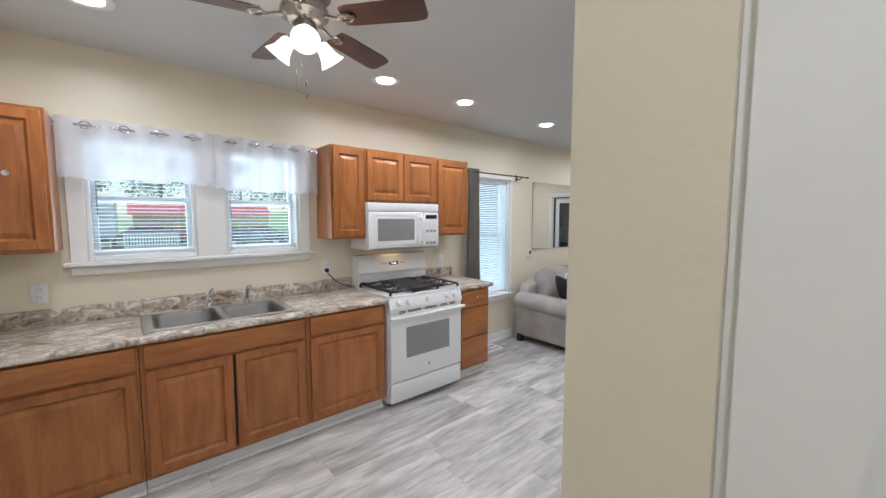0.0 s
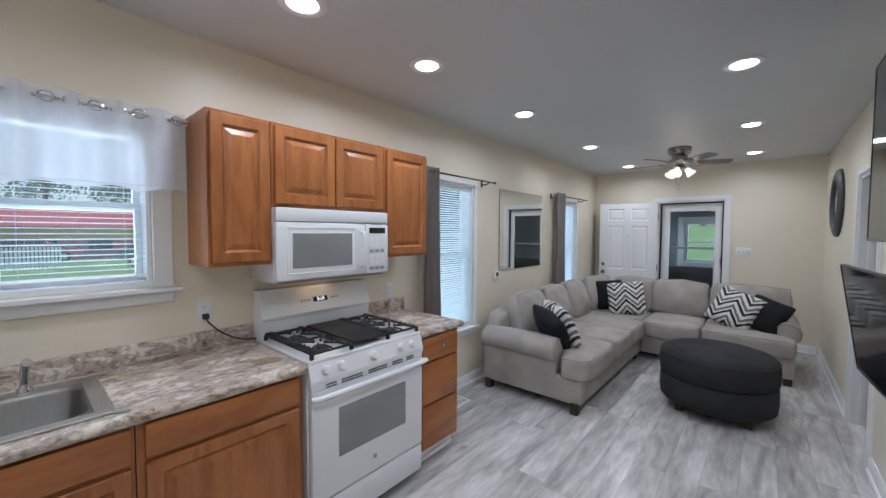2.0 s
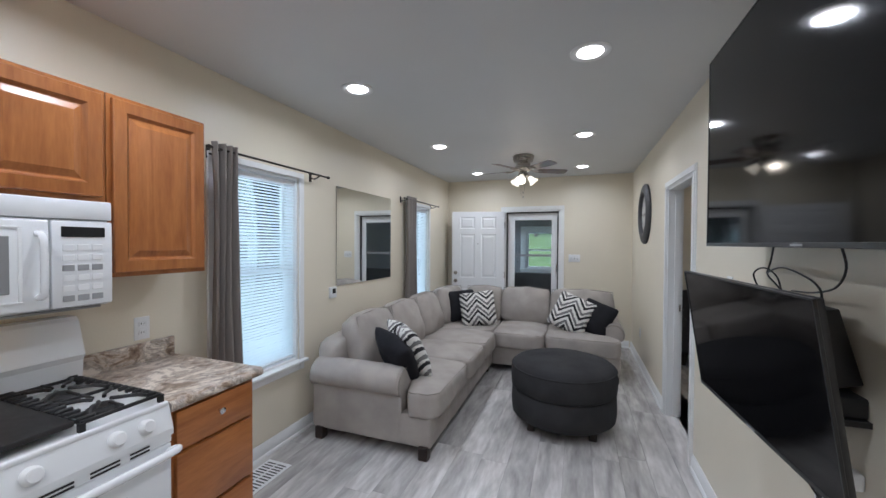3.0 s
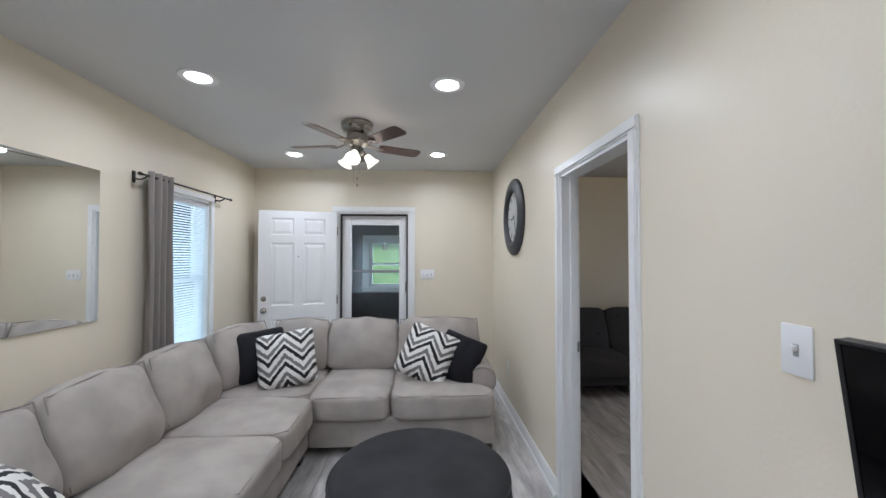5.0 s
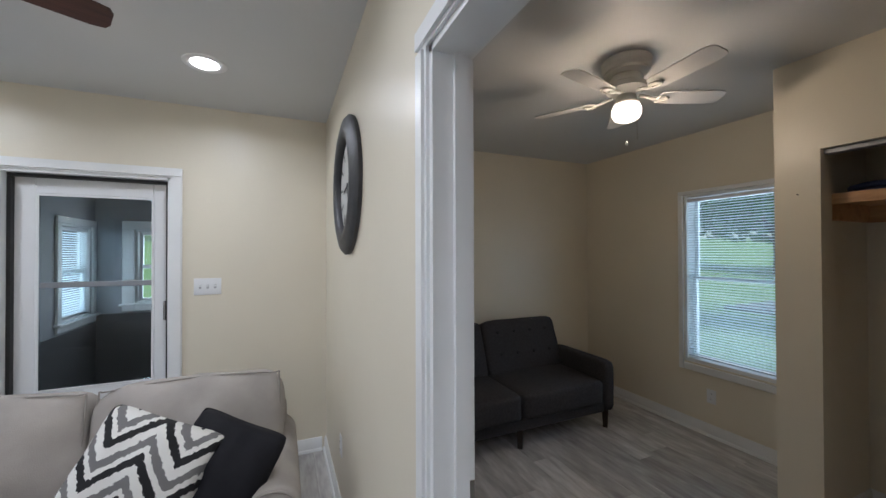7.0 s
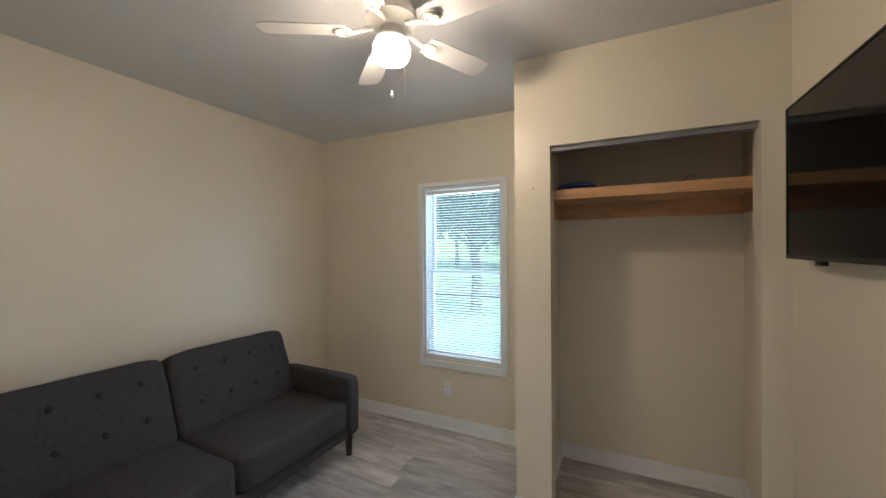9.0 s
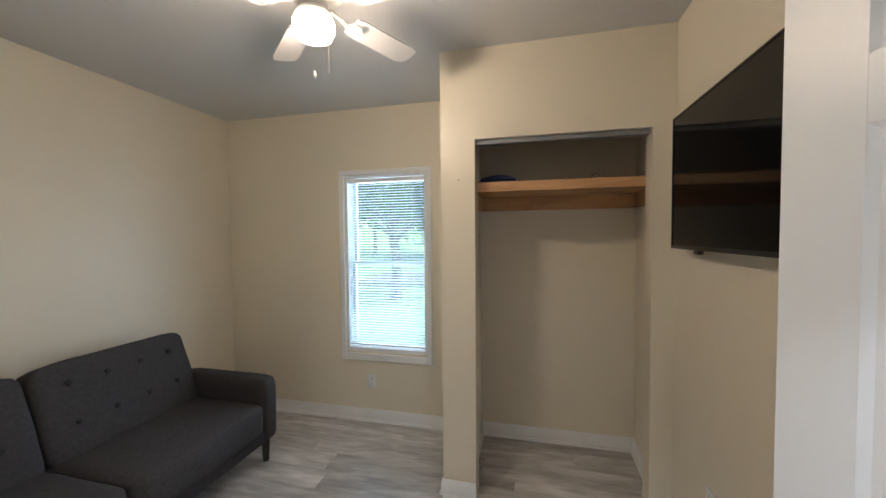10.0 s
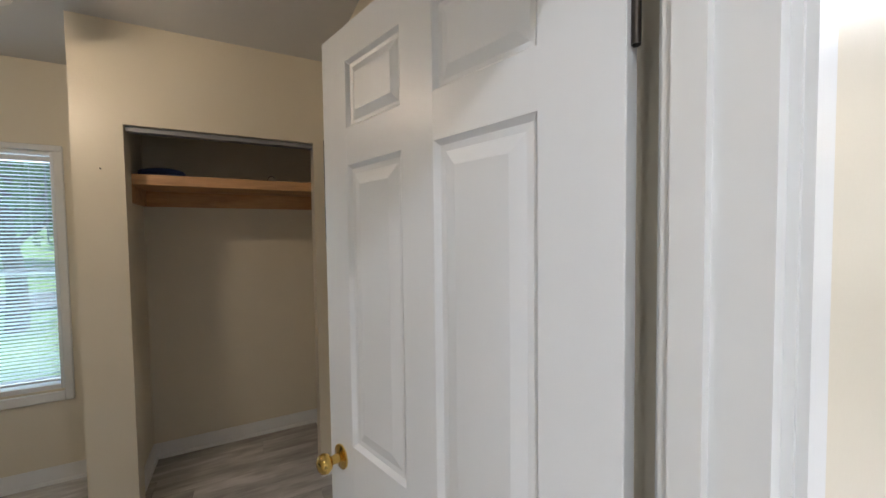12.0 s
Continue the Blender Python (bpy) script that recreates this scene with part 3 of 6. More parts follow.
# ---- windows and doors ----
def sash_window(name, axis, wall_in, wall_out, hole, out, casing_w=0.08, stool=True, label="white vinyl double-hung window", casing_parts=True):
    """Double-hung window in a hole (s0, s1, z0, z1); out is the way into the room."""
    s0, s1, z0, z1 = hole
    c = (s0 + s1) / 2
    at = (wall_in, c, z0) if axis == "x" else (c, wall_in, z0)
    w = thing(name, *at, label, "window", kind="structure")

    def box_in(d0, d1, a, b, lo, hi, bevel=0.003, bm=None):
        f0, f1 = sorted((wall_in + out * d0, wall_in + out * d1))
        return bx(f0, f1, a, b, lo, hi, bevel, bm=bm) if axis == "x" else bx(a, b, f0, f1, lo, hi, bevel, bm=bm)
    dep = abs(wall_out - wall_in)
    fr = bmesh.new()
    for a, b, lo, hi in ((s0, s0 + 0.022, z0, z1), (s1 - 0.022, s1, z0, z1), (s0 + 0.022, s1 - 0.022, z1 - 0.022, z1), (s0 + 0.022, s1 - 0.022, z0, z0 + 0.03)):
        box_in(-dep + 0.005, -0.002, a, b, lo, hi, bm=fr)
    part("window_frame", fr, M_VINYL, w)
    mid = (z0 + z1) / 2
    for nm, lo, hi, d in (("lower_sash", z0 + 0.03, mid + 0.02, -dep * 0.62), ("upper_sash", mid - 0.02, z1 - 0.022, -dep * 0.80)):
        sb = bmesh.new()
        r = 0.028
        for a, b, l2, h2 in ((s0 + 0.022, s0 + 0.022 + r, lo, hi), (s1 - 0.022 - r, s1 - 0.022, lo, hi), (s0 + 0.022 + r, s1 - 0.022 - r, lo, lo + r), (s0 + 0.022 + r, s1 - 0.022 - r, hi - r, hi)):
            box_in(d, d + 0.028, a, b, l2, h2, bm=sb)
        sh = part(nm, sb, M_VINYL, w)
        pane = part("pane", box_in(d + 0.012, d + 0.016, s0 + 0.046, s1 - 0.046, lo + r - 0.004, hi - r + 0.004, 0), M_GLASS, sh, smooth=None)
        pane.visible_shadow = False
    if casing_parts:
        cs = bmesh.new()
        cw = casing_w
        for a, b, lo, hi in ((s0 - cw, s0, z0 - 0.07, z1), (s1, s1 + cw, z0 - 0.07, z1), (s0 - cw, s1 + cw, z1, z1 + cw * 0.85)):
            box_in(0, 0.02, a, b, lo, hi, 0.004, bm=cs)
        box_in(0, 0.018, s0, s1, z0 - 0.07, z0 - 0.012, 0.004, bm=cs)
        part("casing", cs, M_TRIM, w)
        if stool:
            part("window_sill", box_in(-0.01, 0.05, s0 - cw - 0.02, s1 + cw + 0.02, z0 - 0.012, z0 + 0.01, 0.004), M_TRIM, w)
    return w


def blind(axis, wall_in, hole, out, bottom, tilt=18.0, depth=-0.035, gap=0.0215, label="white mini blind, lowered, slats open"):
    """Venetian blind hanging in a window's opening."""
    s0, s1, z0, z1 = hole
    s0, s1 = s0 + 0.008, s1 - 0.008
    c, L = (s0 + s1) / 2, s1 - s0
    base = (wall_in + out * depth, c, z1) if axis == "x" else (c, wall_in + out * depth, z1)
    ob = thing("window_blind", *base, label, "blind", "window blinds", rz=(90 if axis == "x" else 0))
    part("headrail", bx(-L / 2, L / 2, -0.018, 0.018, -0.06, -0.029, 0.003), M_PLASTIC, ob, local=True)
    part("bottom_rail", bx(-L / 2, L / 2, -0.013, 0.013, bottom - z1, bottom - z1 + 0.014, 0.003), M_PLASTIC, ob, local=True)
    sm = bmesh.new()
    pr = [(-0.0125, 0.0), (-0.004, 0.0022), (0.004, 0.0022), (0.0125, 0.0)]
    rows_ = [[sm.verts.new((x, y, z)) for y, z in pr] for x in (-L / 2, L / 2)]
    under = [[sm.verts.new((x, y, z - 0.0006)) for y, z in pr] for x in (-L / 2, L / 2)]
    for i in range(3):
        sm.faces.new((rows_[0][i], rows_[0][i + 1], rows_[1][i + 1], rows_[1][i]))
        sm.faces.new((under[0][i], under[0][i + 1], under[1][i + 1], under[1][i]))
    me = solid("slat", sm, M_SLAT, None)
    z = -0.08
    k = 0
    while z1 + z > bottom + 0.02:
        part("slat", me, M_SLAT, ob, local=True, m=pose(0, 0, z, tilt + 2.5 * math.sin(k * 1.7), 0, 0))
        z -= gap
        k += 1
    for x in (-L * 0.33, L * 0.33):
        part("ladder_cord", rod((x, 0.0, -0.05), (x, 0.0, bottom - z1), 0.0008, seg=5), M_PLASTIC, ob, local=True)
    side = -1 if out > 0 else 1
    part("tilt_wand", rod((-L * 0.42, side * -0.022, -0.05), (-L * 0.42, side * -0.022, -0.05 - min(0.5, (z1 - bottom) * 0.6)), 0.004, seg=8), M_GREYTRIM, ob, local=True)
    return ob


k1 = sash_window("window_1", "x", WX, -3.10, KW[0], 1, casing_parts=False)
k2 = sash_window("window_2", "x", WX, -3.10, KW[1], 1, casing_parts=False)
trim = bmesh.new()
for a, b, lo, hi in ((-0.02, 0.06, 1.235, 2.04), (0.62, 0.80, 1.235, 2.04), (1.33, 1.41, 1.235, 2.04), (-0.02, 1.41, 2.04, 2.11)):
    bx(WX, WX + 0.02, a, b, lo, hi, 0.003, bm=trim)
bx(WX - 0.01, WX + 0.055, -0.05, 1.44, 1.245, 1.268, 0.004, bm=trim)
bx(WX, WX + 0.022, -0.02, 1.41, 1.19, 1.244, 0.004, bm=trim)
tagged(part("trim_6", trim, M_TRIM), "white casing and stool of the double kitchen window", "window trim", kind="structure")
sash_window("window_3", "x", WX, -3.10, W1, 1, casing_w=0.05)
sash_window("window_4", "x", WX, -3.10, W2, 1, casing_w=0.05)
sash_window("window_5", "x", EX, EX + 0.18, BW, -1, casing_w=0.042, stool=False)
blind("x", WX, KW[0], 1, 1.315, tilt=5, gap=0.024)
blind("x", WX, KW[1], 1, 1.315, tilt=5, gap=0.024)
blind("x", WX, W1, 1, 0.62, tilt=34)
blind("x", WX, W2, 1, 0.62, tilt=36)
blind("x", EX, BW, -1, 0.62, tilt=-17)


def panel_door(name, L, H, T, parent_m, label, kind="structure", mat=None):
    """A six-panel door in its own axes: hinge edge at x = 0, leaf along +x, thickness along y."""
    d = new(name)
    d.matrix_basis = parent_m
    tagged(d, label, "door", kind=kind)
    mat = mat or M_DOOR
    st, rails = 0.125 * L / 0.8, [(0.0, 0.22), (0.80, 0.95), (1.655, 1.745), (H - 0.085, H)]
    frame_bm = bmesh.new()
    for a, b in ((0, st), (L / 2 - 0.05, L / 2 + 0.05), (L - st, L)):
        bx(a, b, -T / 2, T / 2, 0, H, 0.0015, bm=frame_bm)
    for lo, hi in rails:
        for a, b in ((st, L / 2 - 0.05), (L / 2 + 0.05, L - st)):
            bx(a - 0.001, b + 0.001, -T / 2 + 0.0004, T / 2 - 0.0004, lo, hi, bm=frame_bm)
    part("leaf_frame", frame_bm, mat, d, local=True, smooth=None)
    for (l0, h0), (l1, h1) in zip(rails, rails[1:]):
        for a, b in ((st, L / 2 - 0.05), (L / 2 + 0.05, L - st)):
            pb = bmesh.new()
            lo, hi = h0, l1
            for s in (1, -1):
                loops = []
                k_ = min(1.0, (hi - lo) / 0.22)
                for ins, y in ((0.0, T / 2 - 0.0005), (0.010, T / 2 - 0.009), (0.022, T / 2 - 0.010), (0.050, T / 2 - 0.003)):
                    loops.append([pb.verts.new((x, s * y, z)) for x, z in ((a + ins * k_, lo + ins * k_), (b - ins * k_, lo + ins * k_), (b - ins * k_, hi - ins * k_), (a + ins * k_, hi - ins * k_))])
                for p, q in zip(loops, loops[1:]):
                    for i in range(4):
                        pb.faces.new((p[i], p[(i + 1) % 4], q[(i + 1) % 4], q[i]))
                pb.faces.new(loops[-1])
            part("panel", pb, mat, d, local=True, smooth=None)
    return d


def knob(parent, x, z, T, mat, label, r=0.027, lever=False):
    for s in (1, -1):
        bm = lathe([(0.0, 0), (0.032, 0), (0.032, 0.004), (0.012, 0.010), (0.011, 0.03), (r * 0.8, 0.036), (r, 0.047), (r * 0.85, 0.060), (r * 0.4, 0.066), (0, 0.067)], 20,
                   pose(x, s * T / 2, z, -90 * s, 0, 0))
        part("knob", bm, mat, parent, label, local=True, smooth=50)


# front door, swung back against the north wall
fd = panel_door("door_1", 0.84, 2.02, 0.044, pose(-1.955, NY - 0.035, 0.008, 0, 0, 180 + 14), "white six-panel front door standing open")
knob(fd, 0.78, 0.90, 0.044, M_NICKEL, "brushed nickel knob")
for s in (1, -1):
    part("deadbolt", lathe([(0, 0), (0.03, 0), (0.03, 0.008), (0.022, 0.016), (0, 0.017)], 18, pose(0.78, s * 0.022, 1.03, -90 * s, 0, 0)), M_NICKEL, fd, "nickel deadbolt", local=True)
part("peephole", rod((0.42, -0.03, 1.50), (0.42, 0.03, 1.50), 0.008, seg=10), M_ROD, fd, local=True)
for z in (0.25, 1.0, 1.8):
    part("hinge", rod((-0.006, 0.0, z - 0.05), (-0.006, 0.0, z + 0.05), 0.008, seg=10), M_NICKEL, fd, local=True)

# storm door
sd = thing("door_2", -1.525, NY + 0.10, 0.0, "white aluminium storm door with a glazed upper half", "storm door", kind="structure")
sb = bmesh.new()
for a, b, lo, hi in ((-1.935, -1.815, 0.01, 2.02), (-1.215, -1.115, 0.01, 2.02), (-1.815, -1.215, 1.905, 2.02), (-1.815, -1.215, 0.01, 0.66)):
    bx(a, b, NY + 0.085, NY + 0.12, lo, hi, 0.004, bm=sb)
part("leaf_frame", sb, M_DOOR, sd)
part("mid_rail", bx(-1.815, -1.215, NY + 0.088, NY + 0.115, 1.31, 1.345, 0.003), M_GREYTRIM, sd)
gb = bmesh.new()
for a, b, lo, hi in ((-1.815, -1.802, 0.66, 1.905), (-1.228, -1.215, 0.66, 1.905), (-1.802, -1.228, 1.892, 1.905), (-1.802, -1.228, 0.66, 0.673)):
    bx(a, b, NY + 0.082, NY + 0.09, lo, hi, bm=gb)
part("glazing_bead", gb, M_TRIM, sd)
for lo, hi in ((0.673, 1.31), (1.345, 1.892)):
    pn = part("pane", bx(-1.802, -1.228, NY + 0.10, NY + 0.104, lo, hi), M_CLEAR, sd, smooth=None)
    pn.visible_shadow = False
part("handle", bx(-1.155, -1.14, NY + 0.05, NY + 0.085, 1.07, 1.20, 0.004), M_CHROME, sd, "chrome push handle")
ws = bmesh.new()
for a, b, lo, hi in ((-1.9315, -1.912, 0, 2.0), (-1.1385, -1.1185, 0, 2.0), (-1.9315, -1.1185, 2.002, 2.0215)):
    bx(a, b, NY + 0.05, NY + 0.0845, lo, hi, bm=ws)
part("weatherstrip", ws, M_SLOT, sd, "black rubber weatherstrip")

# bedroom door, open into the bedroom
bd = panel_door("door_3", 0.775, 1.99, 0.035, pose(0.050, 4.595, 0.01, 0, 0, 15.5), "white six-panel bedroom door standing open")
knob(bd, 0.715, 0.90, 0.035, M_BRASS, "polished brass knob", r=0.026)
for z in (0.25, 1.0, 1.75):
    part("hinge", rod((-0.004, 0.0, z - 0.045), (-0.004, 0.0, z + 0.045), 0.006, seg=10), M_ROD, bd, local=True)
part_s = part("strike_plate", bx(-0.025, 0.012, 5.338, 5.3415, 0.93, 0.99, 0.001), M_NICKEL)
tagged(part_s, "small metal strike plate on the door jamb", "strike plate")
hd = panel_door("door_4", 0.715, 1.99, 0.035, pose(0.222, 0.80, 0.01), "white six-panel hall door, closed")
kd = panel_door("door_5", 0.74, 1.99, 0.035, pose(-2.06, SY - 0.08, 0.01), "white six-panel back door, closed")


# ---- kitchen ----
def raised_door(parent, name, y0, y1, z0, z1, x, knob_at=None, label="", flat=False):
    """Cabinet door or drawer front facing +x, with a raised centre panel."""
    fr, t = 0.052, 0.02
    if flat:
        d = part(name, bx(x, x + t, y0, y1, z0, z1, 0.005, 2), M_OAKH, parent, label)
    else:
        bm = ring(x, x + t, (y0, y1, z0, z1), (y0 + fr, y1 - fr, z0 + fr, z1 - fr), lambda d, a, b: (d, a, b))
        d = part(name, bm, M_OAK, parent, label)
        pb = bmesh.new()
        loops = []
        for ins, dx in ((0.0, t - 0.002), (0.008, t - 0.011), (0.013, t - 0.011), (0.038, t - 0.002)):
            loops.append([pb.verts.new((x + dx, yy, zz)) for yy, zz in ((y0 + fr + ins, z0 + fr + ins), (y1 - fr - ins, z0 + fr + ins), (y1 - fr - ins, z1 - fr - ins), (y0 + fr + ins, z1 - fr - ins))])
        for p, q in zip(loops, loops[1:]):
            for i in range(4):
                pb.faces.new((p[i], p[(i + 1) % 4], q[(i + 1) % 4], q[i]))
        pb.faces.new(loops[-1])
        part("raised_panel", pb, M_OAK, d, smooth=None)
    if knob_at:
        part("knob", lathe([(0.006, 0), (0.006, 0.012), (0.015, 0.018), (0.014, 0.025), (0, 0.028)], 16, Matrix.Translation((x + t, *knob_at)) @ Matrix.Rotation(radians(90), 4, "Y")), M_CHROME, d, "small polished knob", smooth=60)
    return d


def base_cabinet(y0, y1, fronts, label):
    c = thing("base_cabinet", -2.62, (y0 + y1) / 2, 0, label, "cabinet", "kitchen base cabinets")
    body = bmesh.new()
    bx(WX + 0.003, -2.32, y0 + 0.001, y1 - 0.001, 0.10, 0.715, bm=body)
    bx(-2.34, -2.32, y0 + 0.001, y1 - 0.001, 0.715, 0.868, bm=body)
    bx(WX + 0.003, -2.34, y0 + 0.001, y0 + 0.017, 0.715, 0.868, bm=body)
    bx(WX + 0.003, -2.34, y1 - 0.017, y1 - 0.001, 0.715, 0.868, bm=body)
    part("body", body, M_OAK, c, smooth=None)
    part("toe_kick", bx(WX + 0.003, -2.375, y0 + 0.001, y1 - 0.001, 0.0, 0.10), M_TRIM, c, "white painted toe board")
    part("shoe_strip", bx(-2.375, -2.355, y0 + 0.001, y1 - 0.001, 0.0, 0.022, 0.006, 2), M_TRIM, c)
    for kind, a, b, lo, hi, kn in fronts:
        raised_door(c, kind, a, b, lo, hi, -2.32, kn, flat=kind != "door")
    return c


base_cabinet(-0.355, 0.262, [("drawer_front", -0.335, 0.25, 0.73, 0.855, None), ("door", -0.335, 0.25, 0.125, 0.71, None)], "orange-brown oak base cabinet with drawer and door")
sink_base = base_cabinet(0.264, 1.148, [("false_front", 0.285, 1.135, 0.73, 0.855, None), ("door", 0.285, 0.70, 0.125, 0.71, None), ("door", 0.715, 1.135, 0.125, 0.71, None)], "orange-brown oak sink cabinet with two doors")
# dark strip laid on the oak body for the shade between the doors
part("door_gap_shade", bx(-2.3205, -2.317, 0.701, 0.714, 0.13, 0.705), M_SLOT, sink_base, "dark strip for the shade in the gap between the two doors")
base_cabinet(1.15, 1.775, [("drawer_front", 1.175, 1.75, 0.73, 0.855, None), ("door", 1.175, 1.75, 0.125, 0.71, None)], "orange-brown oak base cabinet beside the range")
base_cabinet(2.568, 2.965, [("drawer_front", 2.59, 2.945, 0.70, 0.855, (2.77, 0.79)), ("drawer_front", 2.59, 2.945, 0.415, 0.685, None), ("drawer_front", 2.59, 2.945, 0.125, 0.40, None)], "orange-brown oak drawer cabinet beside the range")


def counter(y0, y1, holes, label):
    c = thing("countertop", -2.6, (y0 + y1) / 2, 0.87, label, "countertop")
    if holes:
        a, b, xa, xb = holes
        bm = ring(0.872, 0.91, (WX + 0.003, -2.315, y0, y1), (xa, xb, a, b), lambda d, p, q: (p, q, d), 0.0005)
    else:
        bm = bx(WX + 0.003, -2.315, y0, y1, 0.872, 0.91)
    part("top", bm, M_LAM, c, smooth=None)
    nose = bmesh.new()
    prof = [(-2.315, 0.8715), (-2.287, 0.8715), (-2.280, 0.878), (-2.278, 0.893), (-2.283, 0.904), (-2.294, 0.9102), (-2.315, 0.9102)]
    ends = [[nose.verts.new((x, y, z)) for x, z in prof] for y in (y0, y1)]
    for i in range(len(prof) - 1):
        nose.faces.new((ends[0][i], ends[0][i + 1], ends[1][i + 1], ends[1][i]))
    nose.faces.new(ends[0])
    nose.faces.new(ends[1])
    part("front_edge", nose, M_LAM, c, smooth=60)
    part("backsplash", bx(WX + 0.002, WX + 0.022, y0, y1, 0.909, 1.008, 0.006, 2), M_LAM, c)
    return c


counter(SY + 0.002, 1.782, (0.33, 1.06, -2.80, -2.385), "long speckled beige-brown laminate countertop with backsplash")
counter(2.558, 2.992, None, "short speckled beige-brown laminate countertop with backsplash")

# double sink
sink = thing("kitchen_sink", -2.60, 0.70, 0.91, "double-bowl stainless steel sink set in the countertop", "sink")
rim = bmesh.new()
X0, X1, Y0, Y1 = -2.85, -2.35, 0.29, 1.10
bowls = [(-2.775, -2.395, 0.335, 0.680), (-2.775, -2.395, 0.715, 1.055)]
xs, ys = [X0, -2.775, -2.395, X1], [Y0, 0.335, 0.680, 0.715, 1.055, Y1]
for i in range(3):
    for j in range(5):
        if i == 1 and j in (1, 3):
            continue
        bx(xs[i], xs[i + 1], ys[j], ys[j + 1], 0.909, 0.916, bm=rim)
bmesh.ops.remove_doubles(rim, verts=rim.verts, dist=1e-5)
part("rim", rim, M_SINKRIM, sink, smooth=None)
edge = tube([(X1, Y0 + 0.02, 0.915), (X1, Y1 - 0.02, 0.915), (X1 - 0.02, Y1, 0.915), (X0 + 0.02, Y1, 0.915), (X0, Y1 - 0.02, 0.915), (X0, Y0 + 0.02, 0.915), (X0 + 0.02, Y0, 0.915), (X1 - 0.02, Y0, 0.915), (X1, Y0 + 0.02, 0.915)], 0.005)
part("rolled_edge", edge, M_SINKRIM, sink, smooth=60)
for xa, xb, ya, yb in bowls:
    bm = bmesh.new()
    cx, cy = (xa + xb) / 2, (ya + yb) / 2
    loops = []
    for k, (ins, z) in enumerate(((0.0, 0.916), (0.003, 0.9145), (0.010, 0.900), (0.022, 0.79), (0.045, 0.758), (0.12, 0.752))):
        loop = []
        hx, hy, rr = (xb - xa) / 2 - ins, (yb - ya) / 2 - ins, 0.07
        for c0, sx, sy in ((0, 1, 1), (90, -1, 1), (180, -1, -1), (270, 1, -1)):
            for a in range(0, 91, 18):
                r2 = min(rr, hx, hy) if k else 0.004
                ang = radians(c0 + a)
                loop.append(bm.verts.new((cx + sx * (hx - r2) + r2 * math.cos(ang), cy + sy * (hy - r2) + r2 * math.sin(ang), z)))
        loops.append(loop)
    for p, q in zip(loops, loops[1:]):
        for i in range(len(p)):
            bm.faces.new((p[i], p[(i + 1) % len(p)], q[(i + 1) % len(p)], q[i]))
    bm.faces.new(loops[-1])
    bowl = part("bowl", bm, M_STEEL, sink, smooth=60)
    part("drain", lathe([(0, 0.753), (0.02, 0.753), (0.04, 0.757), (0.043, 0.7535)], 20, Matrix.Translation((cx, cy, 0))), M_CHROME, bowl)
faucet = thing("faucet", -2.815, 0.66, 0.916, "chrome single-lever faucet on the sink's back ledge", "faucet")
part("base_plate", bx(-2.84, -2.79, 0.52, 0.80, 0.916, 0.928, 0.006, 3), M_CHROME, faucet)
part("body", lathe([(0.026, 0.927), (0.024, 0.95), (0.02, 0.985), (0.021, 1.0), (0.012, 1.008), (0, 1.01)], 20, Matrix.Translation((-2.815, 0.66, 0))), M_CHROME, faucet)
part("spout", tube([(-2.815, 0.66, 0.955), (-2.76, 0.645, 0.972), (-2.69, 0.625, 0.968), (-2.62, 0.605, 0.95), (-2.612, 0.603, 0.938)], 0.0105, 12), M_CHROME, faucet)
part("lever", tube([(-2.815, 0.66, 1.005), (-2.80, 0.665, 1.03), (-2.765, 0.675, 1.048)], 0.008, 10), M_CHROME, faucet)
spray = thing("side_sprayer", -2.815, 0.90, 0.916, "chrome side sprayer in its holder beside the faucet", "sprayer")
part("holder", lathe([(0.024, 0.916), (0.022, 0.93), (0.014, 0.94), (0.014, 0.95), (0, 0.95)], 18, Matrix.Translation((-2.815, 0.90, 0))), M_CHROME, spray)
part("head", tube([(-2.815, 0.90, 0.945), (-2.813, 0.902, 1.00), (-2.80, 0.905, 1.035), (-2.76, 0.91, 1.04)], 0.014, 12), M_CHROME, spray)


def upper_cabinet(y0, y1, z0, z1, doors, label, knob_at=None):
    c = thing("wall_cabinet", -2.76, (y0 + y1) / 2, z0, label, "cabinet", "kitchen wall cabinets")
    part("body", bx(WX + 0.003, -2.62, y0 + 0.001, y1 - 0.001, z0, z1, 0.002), M_OAK, c, smooth=None)
    for a, b in doors:
        raised_door(c, "door", a, b, z0 + 0.018, z1 - 0.018, -2.62, knob_at)
    return c


upper_cabinet(-0.345, -0.045, 1.352, 2.10, [(-0.33, -0.06)], "orange-brown oak wall cabinet in the corner", (-0.19, 1.755))
upper_cabinet(1.478, 1.775, 1.372, 2.115, [(1.493, 1.762)], "tall narrow orange-brown oak wall cabinet")
upper_cabinet(1.775, 2.535, 1.675, 2.115, [(1.792, 2.148), (2.158, 2.518)], "short double-door oak cabinet above the microwave")
upper_cabinet(2.535, 2.955, 1.372, 2.115, [(2.552, 2.938)], "tall orange-brown oak wall cabinet by the window")

